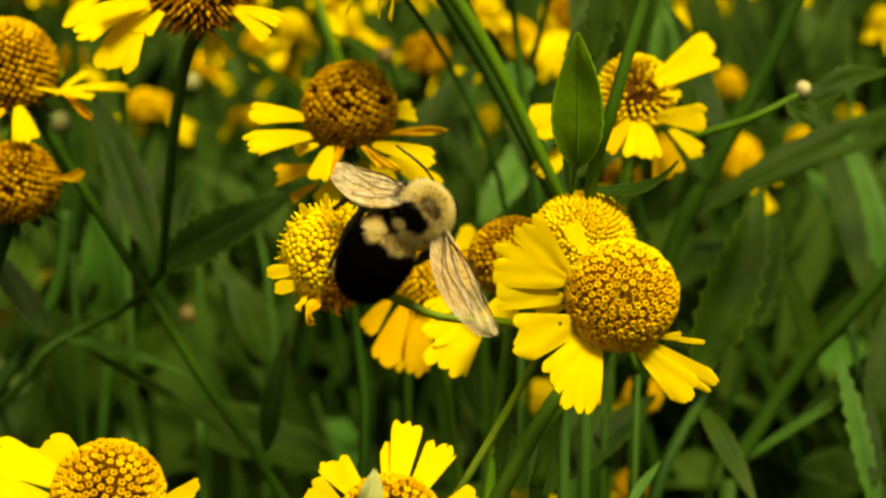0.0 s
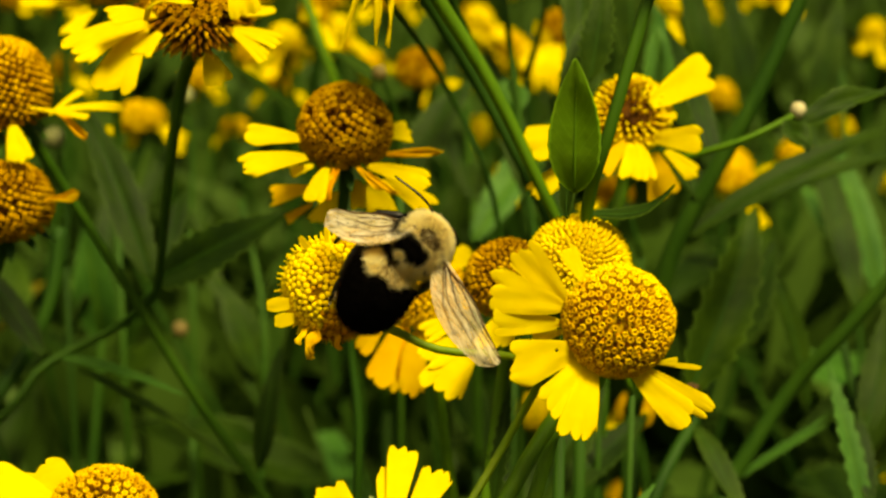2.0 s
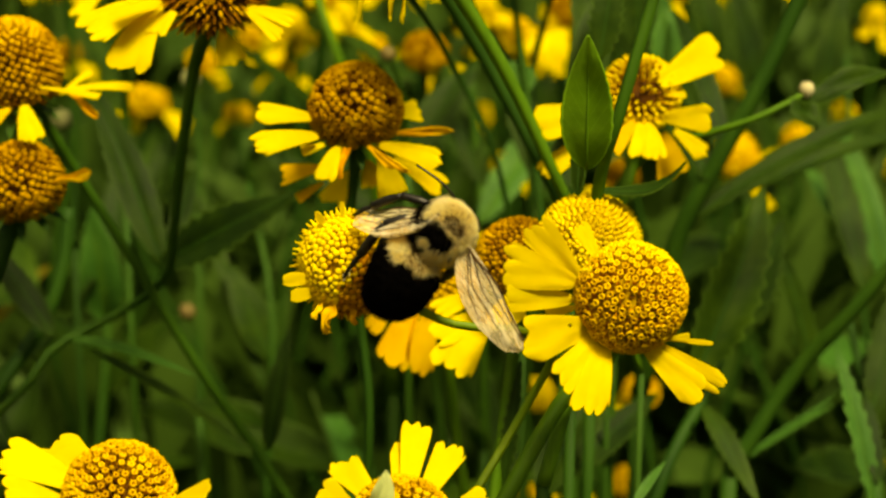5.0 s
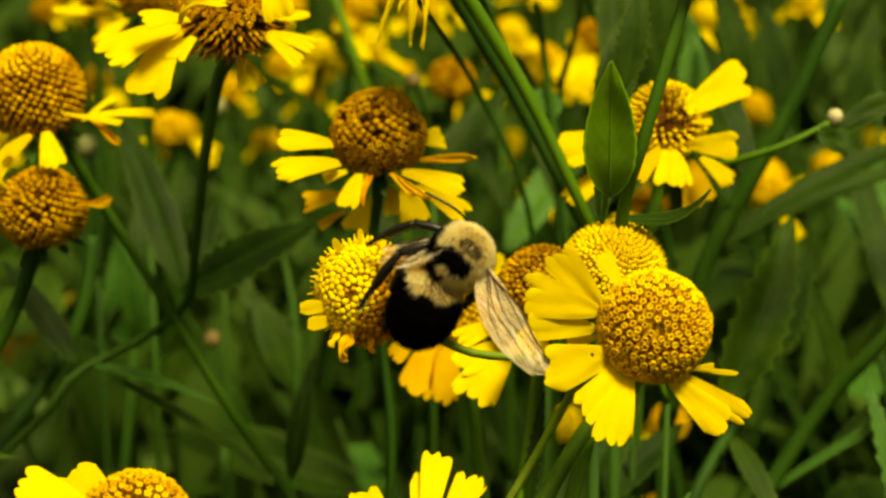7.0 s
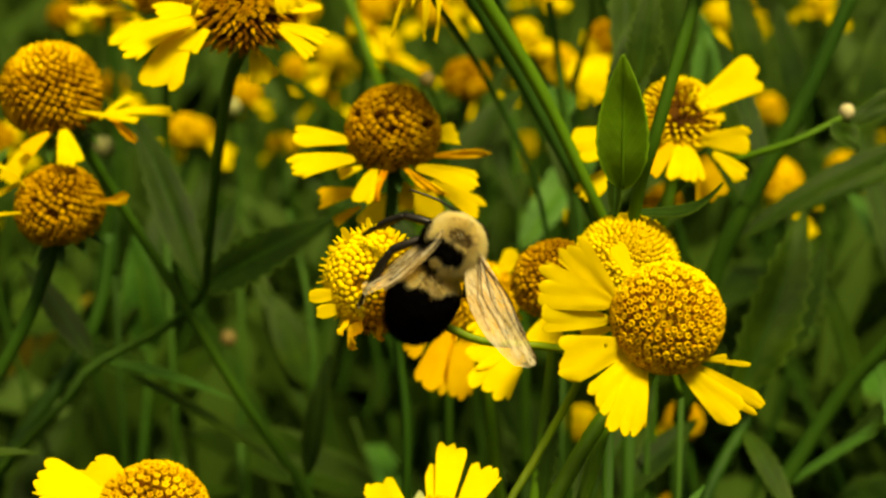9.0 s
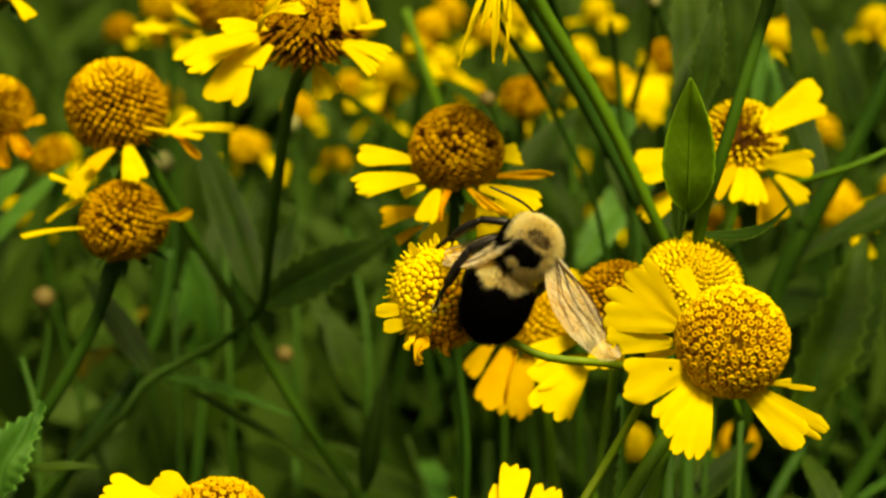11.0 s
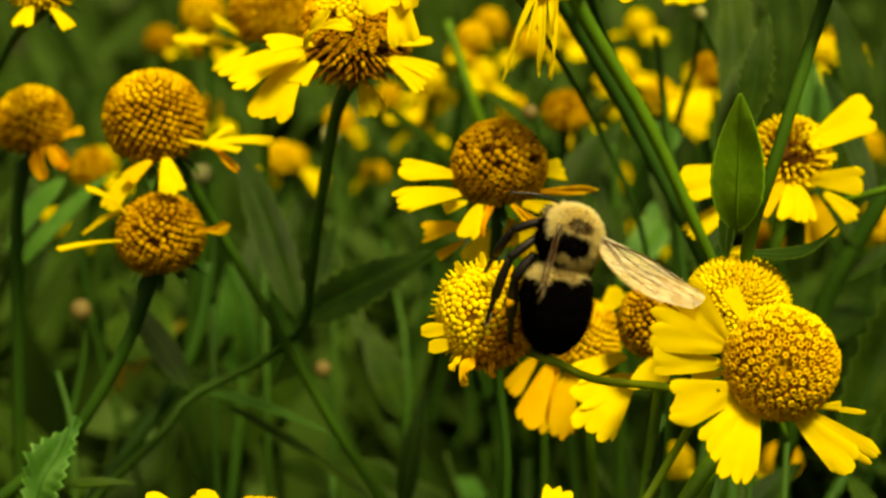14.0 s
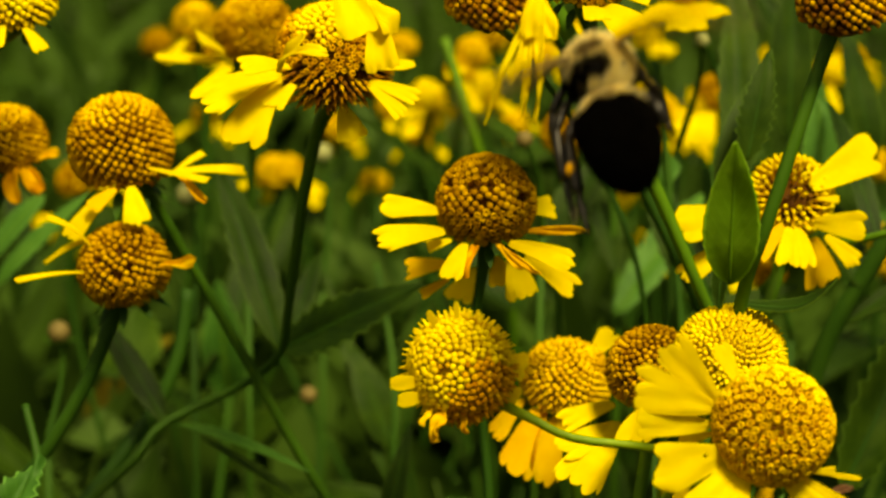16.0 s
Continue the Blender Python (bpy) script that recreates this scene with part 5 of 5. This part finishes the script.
def bee_pose(x, y, z, heading, pitch, roll):
    """The bee's pose: heading clockwise from upright, pitch with the head away from the eye, roll to its right."""
    h, p, r = radians(heading), radians(pitch), radians(roll)
    fore, left, back = ACROSS * math.sin(h) + UPWARD * math.cos(h), UPWARD * math.sin(h) - ACROSS * math.cos(h), TOWARD
    fore, back = fore * math.cos(p) - back * math.sin(p), back * math.cos(p) + fore * math.sin(p)
    left, back = left * math.cos(r) + back * math.sin(r), back * math.cos(r) - left * math.sin(r)
    m = Matrix((fore, left, back)).transposed().to_4x4()
    return Matrix.Translation((x, y, z)) @ m


# seconds, place of the thorax, heading, pitch, roll
BEE_AT = [
    (0, -0.0028, -0.0035, 0.9119, 52, 14, 6),
    (0.5, -0.0025, -0.0035, 0.9118, 52, 14, 6),
    (1, -0.0027, -0.0035, 0.9118, 52, 14, 6),
    (1.5, -0.0029, -0.0036, 0.9116, 52, 14, 6),
    (2, -0.0025, -0.0036, 0.9114, 51, 14, 6),
    (2.5, -0.0019, -0.0035, 0.9116, 51, 14, 6),
    (3, -0.0016, -0.0037, 0.9110, 51, 14, 6),
    (3.5, -0.0016, -0.0038, 0.9103, 51, 14, 6),
    (6, -0.0014, -0.0039, 0.9102, 46, 14, 6),
    (6.5, -0.0016, -0.0038, 0.9104, 44, 14, 6),
    (7, -0.0018, -0.0038, 0.9105, 42, 14, 6),
    (7.5, -0.0033, -0.0036, 0.9111, 36, 14, 6),
    (8, -0.0035, -0.0036, 0.9109, 35, 14, 6),
    (8.5, -0.0043, -0.0036, 0.9109, 35, 14, 6),
    (9, -0.0041, -0.0037, 0.9106, 34, 14, 6),
    (11.5, -0.0029, -0.0031, 0.9130, 38, 14, 8),
    (12, -0.0028, -0.0031, 0.9125, 37, 14, 9),
    (12.5, -0.0024, -0.0029, 0.9133, 36, 14, 10),
    (13, -0.0018, -0.0028, 0.9142, 26, 14, 16),
    (13.5, -0.0034, -0.0026, 0.9153, 16, 15, 17),
    (14, -0.0034, -0.0025, 0.9154, 15, 15, 17),
    (14.5, -0.0043, -0.0026, 0.9152, 14, 16, 18),
    (15, -0.0053, -0.0026, 0.9159, 2, 16, 4),
    (15.2, -0.0057, -0.0027, 0.9150, 0, 17, 2),
    (15.4, -0.0064, -0.0024, 0.9169, -8, 18, 1),
    (15.5, -0.0067, -0.0036, 0.9194, -16, 22, 0),
    (15.6, -0.0057, -0.0046, 0.9230, -20, 27, -1),
    (15.7, -0.0027, -0.0056, 0.9262, -20, 32, -2),
    (15.8, -0.0013, -0.0065, 0.9299, -20, 33, -4),
    (15.9, -0.0003, -0.0075, 0.9333, -20, 35, -5),
    (16, 0.0003, -0.0083, 0.9375, -20, 36, -6),
]
GRIP = 10  # the row in which the feet stand on their footholds
FOOTHOLDS = [(-0.0114, 0.0030, 0.9105), (-0.0122, 0.0010, 0.9040), (-0.0096, 0.0030, 0.9010)]


def bumblebee():
    bee = thing("bumblebee", (0, 0, 0), "fuzzy bumblebee with pale yellow thorax and black abdomen", "bee")

    def ball(centre, size, rings=14, around=20, bend=0.0, taper=0.0):
        verts, faces = [], []
        for i in range(rings + 1):
            th = math.pi * i / rings
            for j in range(around):
                ph = 2 * math.pi * j / around
                ring = max(0.0, math.sin(th)) ** (0.72 if taper else 1.0)
                x, y, z = math.cos(th), ring * math.cos(ph), ring * math.sin(ph)
                k = 1 - taper * max(0.0, -x) ** 2
                if taper:
                    k *= 1 + 0.16 * max(0.0, x) ** 0.7 * (1 - max(0.0, x) ** 4)
                verts.append(Vector((centre[0] + x * size[0], centre[1] + y * size[1] * k, centre[2] + z * size[2] * k - bend * max(0.0, -x) ** 2)) * BEE)
        for i in range(rings):
            for j in range(around):
                a, b = i * around + j, i * around + (j + 1) % around
                faces.append((a, b, b + around, a + around))
        return verts, faces

    def fur(name, parent, centre, size, count, length, mats, pick, lie=0.5, seed=1, bend=0.0, taper=0.0):
        """Short hairs on an egg: thin three-sided spikes that lie towards the tail."""
        rng = random.Random(seed)
        sets = {}
        for _ in range(count):
            x = rng.uniform(-1, 1)
            ph = rng.uniform(0, 2 * math.pi)
            s = math.sqrt(1 - x * x) ** (0.72 if taper else 1.0)
            d = Vector((x, s * math.cos(ph), s * math.sin(ph)))
            mat = pick(d, rng)
            if mat is None:
                continue
            k = 1 - taper * max(0.0, -x) ** 2
            if taper:
                k *= 1 + 0.16 * max(0.0, x) ** 0.7 * (1 - max(0.0, x) ** 4)
            q = Vector((centre[0] + d.x * size[0], centre[1] + d.y * size[1] * k, centre[2] + d.z * size[2] * k - bend * max(0.0, -x) ** 2))
            n = Vector((d.x / size[0], d.y / size[1], d.z / size[2])).normalized()
            way = (n + Vector((-lie, 0, 0)) + Vector((rng.uniform(-1, 1), rng.uniform(-1, 1), rng.uniform(-1, 1))) * 0.35).normalized()
            side = way.orthogonal().normalized()
            other = way.cross(side)
            L, r = length * rng.uniform(0.6, 1.2), 0.028
            vs, fs = sets.setdefault(mat.name, ([], []))
            b = len(vs)
            for a in range(3):
                vs.append((q + (side * math.cos(a * 2.094) + other * math.sin(a * 2.094)) * r) * BEE)
            mid = q + way * L * 0.6
            for a in range(3):
                vs.append((mid + (side * math.cos(a * 2.094) + other * math.sin(a * 2.094)) * r * 0.7) * BEE)
            vs.append((q + way * L + Vector((-0.15, 0, -0.05)) * L) * BEE)
            for a in range(3):
                c = (a + 1) % 3
                fs.append((b + a, b + c, b + 3 + c, b + 3 + a))
                fs.append((b + 3 + a, b + 3 + c, b + 6))
        for mat_name, (vs, fs) in sets.items():
            part(name, mesh_of(name, vs, fs, bpy.data.materials[mat_name]), parent, kind="stuff")

    thorax = part("thorax", mesh_of("thorax", *ball((0.35, -0.2, 0), (2.4, 2.3, 2.25)), UNDERFUR), bee, "pale yellow furry thorax with a dark bald back")
    part("back_plate", mesh_of("back_plate", *ball((-0.55, -0.1, 0.85), (1.2, 1.35, 1.30), 10, 16), CHITIN), thorax, "bald black back plate")

    def thorax_pick(d, rng):
        wander = 0.22 * noise.noise(d * 2.6 + Vector((3.1, 0.4, 1.7)))
        bald = Vector((d.x - 0.16, d.y - 0.08, 0)).length + wander
        saddle = Vector(((d.x + 0.42) * 1.25, (d.y - 0.15) * 0.55, 0)).length + wander
        if d.z > -0.1 and saddle < 0.38:
            return FUR_BLACK
        if d.z > 0.2 and bald < 0.36:
            return rng.choice((FUR_BROWN, FUR_BROWN, FUR_TAWNY, FUR_BLACK)) if rng.random() < 0.75 else None
        if d.z > 0.2 and bald < 0.66 and rng.random() < 0.14:
            return rng.choice((FUR_BROWN, FUR_TAWNY, FUR_TAWNY))
        if d.z < (0.42 if d.y > 0 else -0.1) - 0.8 * max(0.0, d.x) + wander * 0.5:
            return FUR_BLACK
        return FUR_PALE
    fur("fur", thorax, (0.35, -0.2, 0), (2.35, 2.25, 2.2), 17000, 0.85, None, thorax_pick, 0.22, 2)
    abdomen = part("abdomen", mesh_of("abdomen", *ball((-3.35, 0, -0.2), (3.6, 2.45, 2.35), 18, 24, 0.9, 0.20), FUR_BLACK), bee, "black furry abdomen with a pale yellow first band")

    def belly_pick(d, rng):
        if d.x > 0.66 + 0.05 * math.sin(d.y * 9) and d.z > -0.4:
            return FUR_PALE if abs(d.y) > 0.32 or rng.random() < 0.45 else FUR_TAWNY
        return FUR_BLACK
    fur("fur", abdomen, (-3.35, 0, -0.2), (3.55, 2.41, 2.3), 17000, 0.85, None, belly_pick, 0.6, 3, 0.9, 0.20)
    head = part("head", mesh_of("head", *ball((2.4, 0, -2.9), (1.25, 1.75, 1.6)), CHITIN), bee, "black head with a cream face")
    part("face", mesh_of("face", *ball((2.95, 0, -2.5), (0.8, 1.1, 1.1), 10, 14), FACE), head, "cream-coloured face patch")
    for s in (-1, 1):
        part("eye", mesh_of("eye", *ball((2.6, s * 1.35, -3.0), (0.75, 0.55, 1.15), 10, 14), EYE), head, "glossy black eye")
        v, f = tube([Vector(q) * BEE for q in (((3.3, 0.6, -2.0), (3.4, 1.8, -1.3), (3.2, 3.4, -1.2), (2.7, 5.6, -1.8)) if s > 0 else ((3.6, -0.5, -2.6), (4.2, -1.0, -3.0), (4.4, -1.8, -3.8), (4.2, -2.8, -5.0)))], [0.00016, 0.00014, 0.00016, 0.00013], 16, 7, 0.03)
        part("antenna", mesh_of("antenna", v, f, CHITIN), head)

    def head_pick(d, rng):
        if d.x > 0.45 and abs(d.y) < 0.7 and d.z < 0.2:
            return None
        return FUR_PALE if d.z > 0.1 else FUR_BLACK
    fur("fur", head, (2.4, 0, -2.9), (1.2, 1.7, 1.55), 1200, 0.7, None, head_pick, 0.1, 4)
    v, f = tube([Vector(q) * BEE for q in ((3.7, 0, -3.7), (3.8, 0, -4.6), (3.4, 0, -5.4))], [0.00025, 0.0002, 0.0001], 10, 7)
    part("tongue", mesh_of("tongue", v, f, CHITIN), head)
    # three legs a side: thigh, shin and foot, all bristly
    legs = []
    grip = [bee_pose(*BEE_AT[GRIP][1:]).inverted() @ Vector(q) / BEE for q in FOOTHOLDS]
    for s in (1, -1):
        for k, (hip, thick) in enumerate((((1.4, 1.9, -1.0), 0.34), ((-0.1, 2.1, -1.1), 0.38), ((-1.6, 1.9, -1.5), 0.46))):
            hip = Vector(hip)
            if s > 0:
                toe = grip[k]
                out = Vector((0.25 - 0.2 * k, 0.9, 0.55))
            else:
                toe = Vector(((1.6, 3.2, -5.2), (-1.4, 3.8, -5.0), (-4.6, 3.6, -4.4))[k])
                out = Vector((0.2, 0.8, 0.2))
            reach = (toe - hip).length
            knee = hip.lerp(toe, 0.34) + out * reach * 0.16
            ankle = hip.lerp(toe, 0.72) + out * reach * 0.08
            pts = [Vector((q[0], q[1] * s, q[2])) * BEE for q in (hip, knee, ankle, toe)]
            v, f = [], []
            for a, b, r0, r1 in ((pts[0], pts[1], 0.8, 1.0), (pts[1], pts[2], 0.75, 1.15), (pts[2], pts[3], 0.55, 0.28)):
                bow = (a + b) / 2 + Vector((0, 0.0001 * s, 0.0002))
                vv, ff = tube([a, bow, b], [thick * r0 * BEE, thick * max(r0, r1) * 1.05 * BEE, thick * r1 * BEE], 8, 8)
                n = len(v)
                v += vv
                f += [tuple(i + n for i in face) for face in ff]
            o = pts[0]
            leg = part("leg", mesh_of("leg", [q - o for q in v], f, CHITIN), bee, "black bristly leg dusted with pollen", Matrix.Translation(o))
            rng = random.Random(int(hip[0] * 10 + s))
            vs, fs = [], []
            for _ in range(1600):
                u = rng.random() * 3
                i = min(int(u), 2)
                q = pts[i].lerp(pts[i + 1], u - i) - o
                way = Vector((rng.uniform(-1, 1), rng.uniform(-1, 1), rng.uniform(-1, 1))).normalized()
                side = way.orthogonal().normalized() * 0.000020
                e = q + way * thick * BEE * rng.uniform(1.3, 2.4) * (0.7 if i == 2 else 1.0)
                b = len(vs)
                vs += [q + side, q - side, q + way.cross(side), e]
                fs += [(b, b + 1, b + 3), (b + 1, b + 2, b + 3), (b + 2, b, b + 3)]
            part("leg_hair", mesh_of("leg_hair", vs, fs, FUR_BLACK), leg, kind="stuff")
            if s > 0 and k == 1:
                # pollen grains on the foot
                vs, fs = [], []
                for _ in range(46):
                    q = pts[3].lerp(pts[2], rng.random() ** 2 * 0.5) - o + Vector((rng.uniform(-1, 1), rng.uniform(-1, 1), rng.uniform(-1, 1))) * 0.00034
                    gv, gf = lathe([(0.00003, -0.00007), (0.00008, 0.0), (0.00003, 0.00007)], 5)
                    fs += [tuple(i + len(vs) for i in face) for face in gf]
                    vs += [w * rng.uniform(0.7, 1.4) + q for w in gv]
                part("pollen_dust", mesh_of("pollen_dust", vs, fs, FACE), leg, "cream pollen dust on the foot", kind="stuff")
            if s > 0 and k == 2:
                mid = pts[1].lerp(pts[2], 0.6) - o
                gv, gf = ball((0, 0, 0), (0.85, 0.45, 0.55), 10, 12)
                part("pollen_load", mesh_of("pollen_load", [w * (1 + 0.12 * noise.noise(w * 3000)) + mid + Vector((0, 0.0003, 0.0003)) for w in gv], gf, POLLEN), leg, "orange pollen load")
            legs.append((leg, o, pts[3] - o, s, k))
    # wings: a membrane with raised veins, hinged at the thorax
    wings = []
    for s in (1, -1):
        hinge = new("wing")
        hinge.parent = bee
        hinge.empty_display_size = 0.002
        tagged(hinge, "translucent smoky amber wing with brown veins")
        for length, width, back in ((10.8, 3.4, 0.0), (7.8, 2.4, 1.5)):
            grid = []
            for i in range(15):
                u = i / 14
                row = []
                for j in range(9):
                    v = j / 8
                    half = width * (0.16 + 0.84 * math.sin(math.pi * min(1, u ** 0.8) * 0.93) ** 0.7) if u < 1 else width * 0.2
                    ripple = 0.10 * math.sin(v * 9 + u * 3) + 0.08 * math.sin(u * 14 + v * 4)
                    row.append((Vector((-(v - 0.15) * half - back * u, s * u * length, ripple * u - 0.3 * (back > 0))) * BEE, Vector((0, 0, 1))))
                grid.append(row)
            vf = sheet(grid, 0.00003)
            part("membrane", mesh_of("membrane", *vf, WING), hinge)
            for lane in ((0.0, 0.97), (0.03, 1.0), (0.14, 0.95), (0.35, 0.9), (0.58, 0.8), (0.8, 0.6)):
                pts = []
                for i in range(8):
                    u = lane[1] * i / 7
                    v = 0.15 + (lane[0] - 0.15) * min(1, u * 3) + 0.04 * math.sin(u * 11 + lane[0] * 9)
                    half = width * (0.16 + 0.84 * math.sin(math.pi * min(1, u ** 0.8) * 0.93) ** 0.7) if u < 1 else width * 0.2
                    ripple = 0.10 * math.sin(v * 9 + u * 3) + 0.08 * math.sin(u * 14 + v * 4)
                    pts.append(Vector((-(v - 0.15) * half - back * u, s * u * length, ripple * u - 0.3 * (back > 0))) * BEE)
                v_, f_ = tube(pts, [0.00010, 0.00007, 0.00004], 20, 5)
                part("vein", mesh_of("vein", v_, f_, VEIN), hinge)
        wings.append(hinge)
    return bee, wings, abdomen, legs


bee, (wing_left, wing_right), abdomen, legs = bumblebee()


# ---- what moves: the swaying flowers, the bee, its legs and wings ----
SWAY = [
    (0, 0.0000, 0.0000, 0.0000),
    (0.5, 0.0000, 0.0001, 0.0002),
    (1, 0.0000, 0.0000, -0.0001),
    (1.5, 0.0001, 0.0000, -0.0002),
    (2, 0.0004, -0.0001, -0.0009),
    (2.5, 0.0007, -0.0000, -0.0006),
    (3, 0.0009, 0.0000, -0.0007),
    (3.5, 0.0006, 0.0001, -0.0008),
    (6, 0.0007, -0.0001, -0.0006),
    (6.5, 0.0003, -0.0001, -0.0003),
    (7, 0.0004, -0.0002, -0.0007),
    (7.5, -0.0003, -0.0001, -0.0002),
    (8, -0.0006, -0.0001, -0.0005),
    (8.5, -0.0006, -0.0001, -0.0002),
    (9, -0.0003, -0.0002, -0.0002),
    (11.5, 0.0000, -0.0002, 0.0004),
    (12, 0.0004, -0.0003, -0.0004),
    (12.5, 0.0002, -0.0002, 0.0000),
    (13, 0.0002, -0.0002, 0.0000),
    (13.5, 0.0004, -0.0002, -0.0002),
    (14, 0.0003, -0.0001, 0.0001),
    (14.5, -0.0001, -0.0003, -0.0004),
    (15, -0.0000, -0.0003, -0.0004),
    (15.5, -0.0001, -0.0004, -0.0002),
    (16, -0.0002, -0.0003, 0.0001),
]
# seconds and the sway across and up, of the flowers that the wind moves
TOP_SWAY = [(0, 0.0, -0.0014), (6, 0.0007, -0.0014), (6.5, 0.0006, -0.0014), (7, 0.0004, -0.0013), (7.5, 0.0003, -0.0013), (8, 0.0001, -0.0013), (8.5, 0.0, -0.0011), (9, 0.0001, -0.0007), (11.5, -0.0002, -0.0003), (12, 0.0002, -0.0004), (12.5, 0.0003, -0.0002), (13, 0.0001, -0.0003), (13.5, 0.0002, -0.0007), (14, 0.0004, -0.0008), (14.5, 0.0004, -0.0008), (15, 0.0003, -0.0011), (15.5, 0.0005, -0.0006), (16, 0.0, 0.0)]
LEFT_SWAY = [(0, 0.0014, 0.0), (9, 0.0014, 0.0), (11.5, 0.0013, 0.0001), (13, 0.0011, 0.0), (14, 0.0012, 0.0001), (14.5, 0.0009, 0.0001), (15, 0.0007, 0.0001), (15.5, 0.0002, 0.0), (16, 0.0, 0.0)]
# seconds, the bend of the abdomen to the side and downward
BENDS = [(0, 25, -30), (3.5, 26, -32), (6, 26, -36), (7, 26, -38), (9, 19, -38), (11.5, 28, -34), (12.5, 28, -32), (13.5, 22, -18), (14.5, 22, -16), (15, 2, -10), (15.5, 0, -8), (15.7, -2, -6), (16, -2, -6)]
# seconds, the wing's sweep back, droop and twist
REST_LEFT = [(0, 9, 57, 0), (1.5, 14, 60, 0), (3, 20, 62, 0), (3.5, 20, 62, 0), (6, 14, 72, 0), (7, 13, 73, 0), (7.5, 30, 74, 0), (9, 34, 74, 0), (11.5, 16, 72, 0), (12.5, 16, 72, 0), (12.75, 60, 0, 0), (13, 48, -74, 0), (13.5, 48, -74, 0), (14.5, 48, -74, 0), (14.75, 64, 0, 0), (15, 32, 70, 0), (15.0667, 22, 30, 30)]
REST_RIGHT = [(0, 6, 12, 0), (3.5, 6, 12, 0), (7, 12, 10, 0), (7.5, 22, 9, 0), (9, 26, 8, 0), (11.5, 12, 12, 0), (12.5, 12, 12, 0), (13.5, 8, 4, 20), (14.5, 8, 2, 12), (15, 14, 0, 0)]


def wing_pose(side, sweep, droop, twist):
    turn = Matrix.Rotation(radians(-droop * side), 4, "X") @ Matrix.Rotation(radians(sweep * side), 4, "Z") @ Matrix.Rotation(radians(twist), 4, "Y")
    return Matrix.Translation((0.0006, 0.0018, 0.0027) if side > 0 else (0.0010, -0.0024, 0.0021)) @ turn


def beating(side):
    """The wing beats of the flight, a third of a stroke each thirtieth of a second."""
    rows = []
    for k in range(3, 31):
        droop = (-4, -44, 42)[k % 3]
        rows.append((15 + k / 30, wing_pose(side, 12, droop, 74)))
    return rows


def foothold(t):
    """How far the bee's flower has swayed at t."""
    for (t0, *a), (t1, *b) in zip(SWAY, SWAY[1:]):
        if t0 <= t <= t1:
            return Vector(a).lerp(Vector(b), (t - t0) / (t1 - t0))
    return Vector((0, 0, 0))


def motions():
    o = bee_flower.matrix_basis.translation.copy()
    walk(bee_flower, [(t, pose(o.x + x, o.y + y, o.z + z)) for t, x, y, z in SWAY])
    for swaying, rows in ((top_flower, TOP_SWAY), (left_low, LEFT_SWAY), (left_ball, LEFT_SWAY)):
        o = swaying.matrix_basis.translation.copy()
        walk(swaying, [(t, pose(o.x + x, o.y, o.z + z)) for t, x, z in rows])
    walk(bee, [(t, bee_pose(*row)) for t, *row in BEE_AT])
    walk(abdomen, [(t, pose(-0.00271, 0, -0.00074, 0, down, side)) for t, side, down in BENDS])
    walk(wing_left, [(t, wing_pose(1, *row)) for t, *row in REST_LEFT] + beating(1))
    walk(wing_right, [(t, wing_pose(-1, *row)) for t, *row in REST_RIGHT] + beating(-1))
    held = foothold(BEE_AT[GRIP][0])
    for leg, hip, reach, side, k in legs:
        if side < 0:
            continue
        rows = []
        for t, *row in BEE_AT:
            if t <= 15.2:
                toe = bee_pose(*row).inverted() @ (Vector(FOOTHOLDS[k]) + foothold(t) - held) - hip
                turn = reach.rotation_difference(toe)
            else:
                turn = reach.rotation_difference(Vector((-0.9 - 0.2 * k, 0.45, -0.5)))
            rows.append((t, Matrix.Translation(hip) @ turn.to_matrix().to_4x4()))
        walk(leg, rows)


motions()
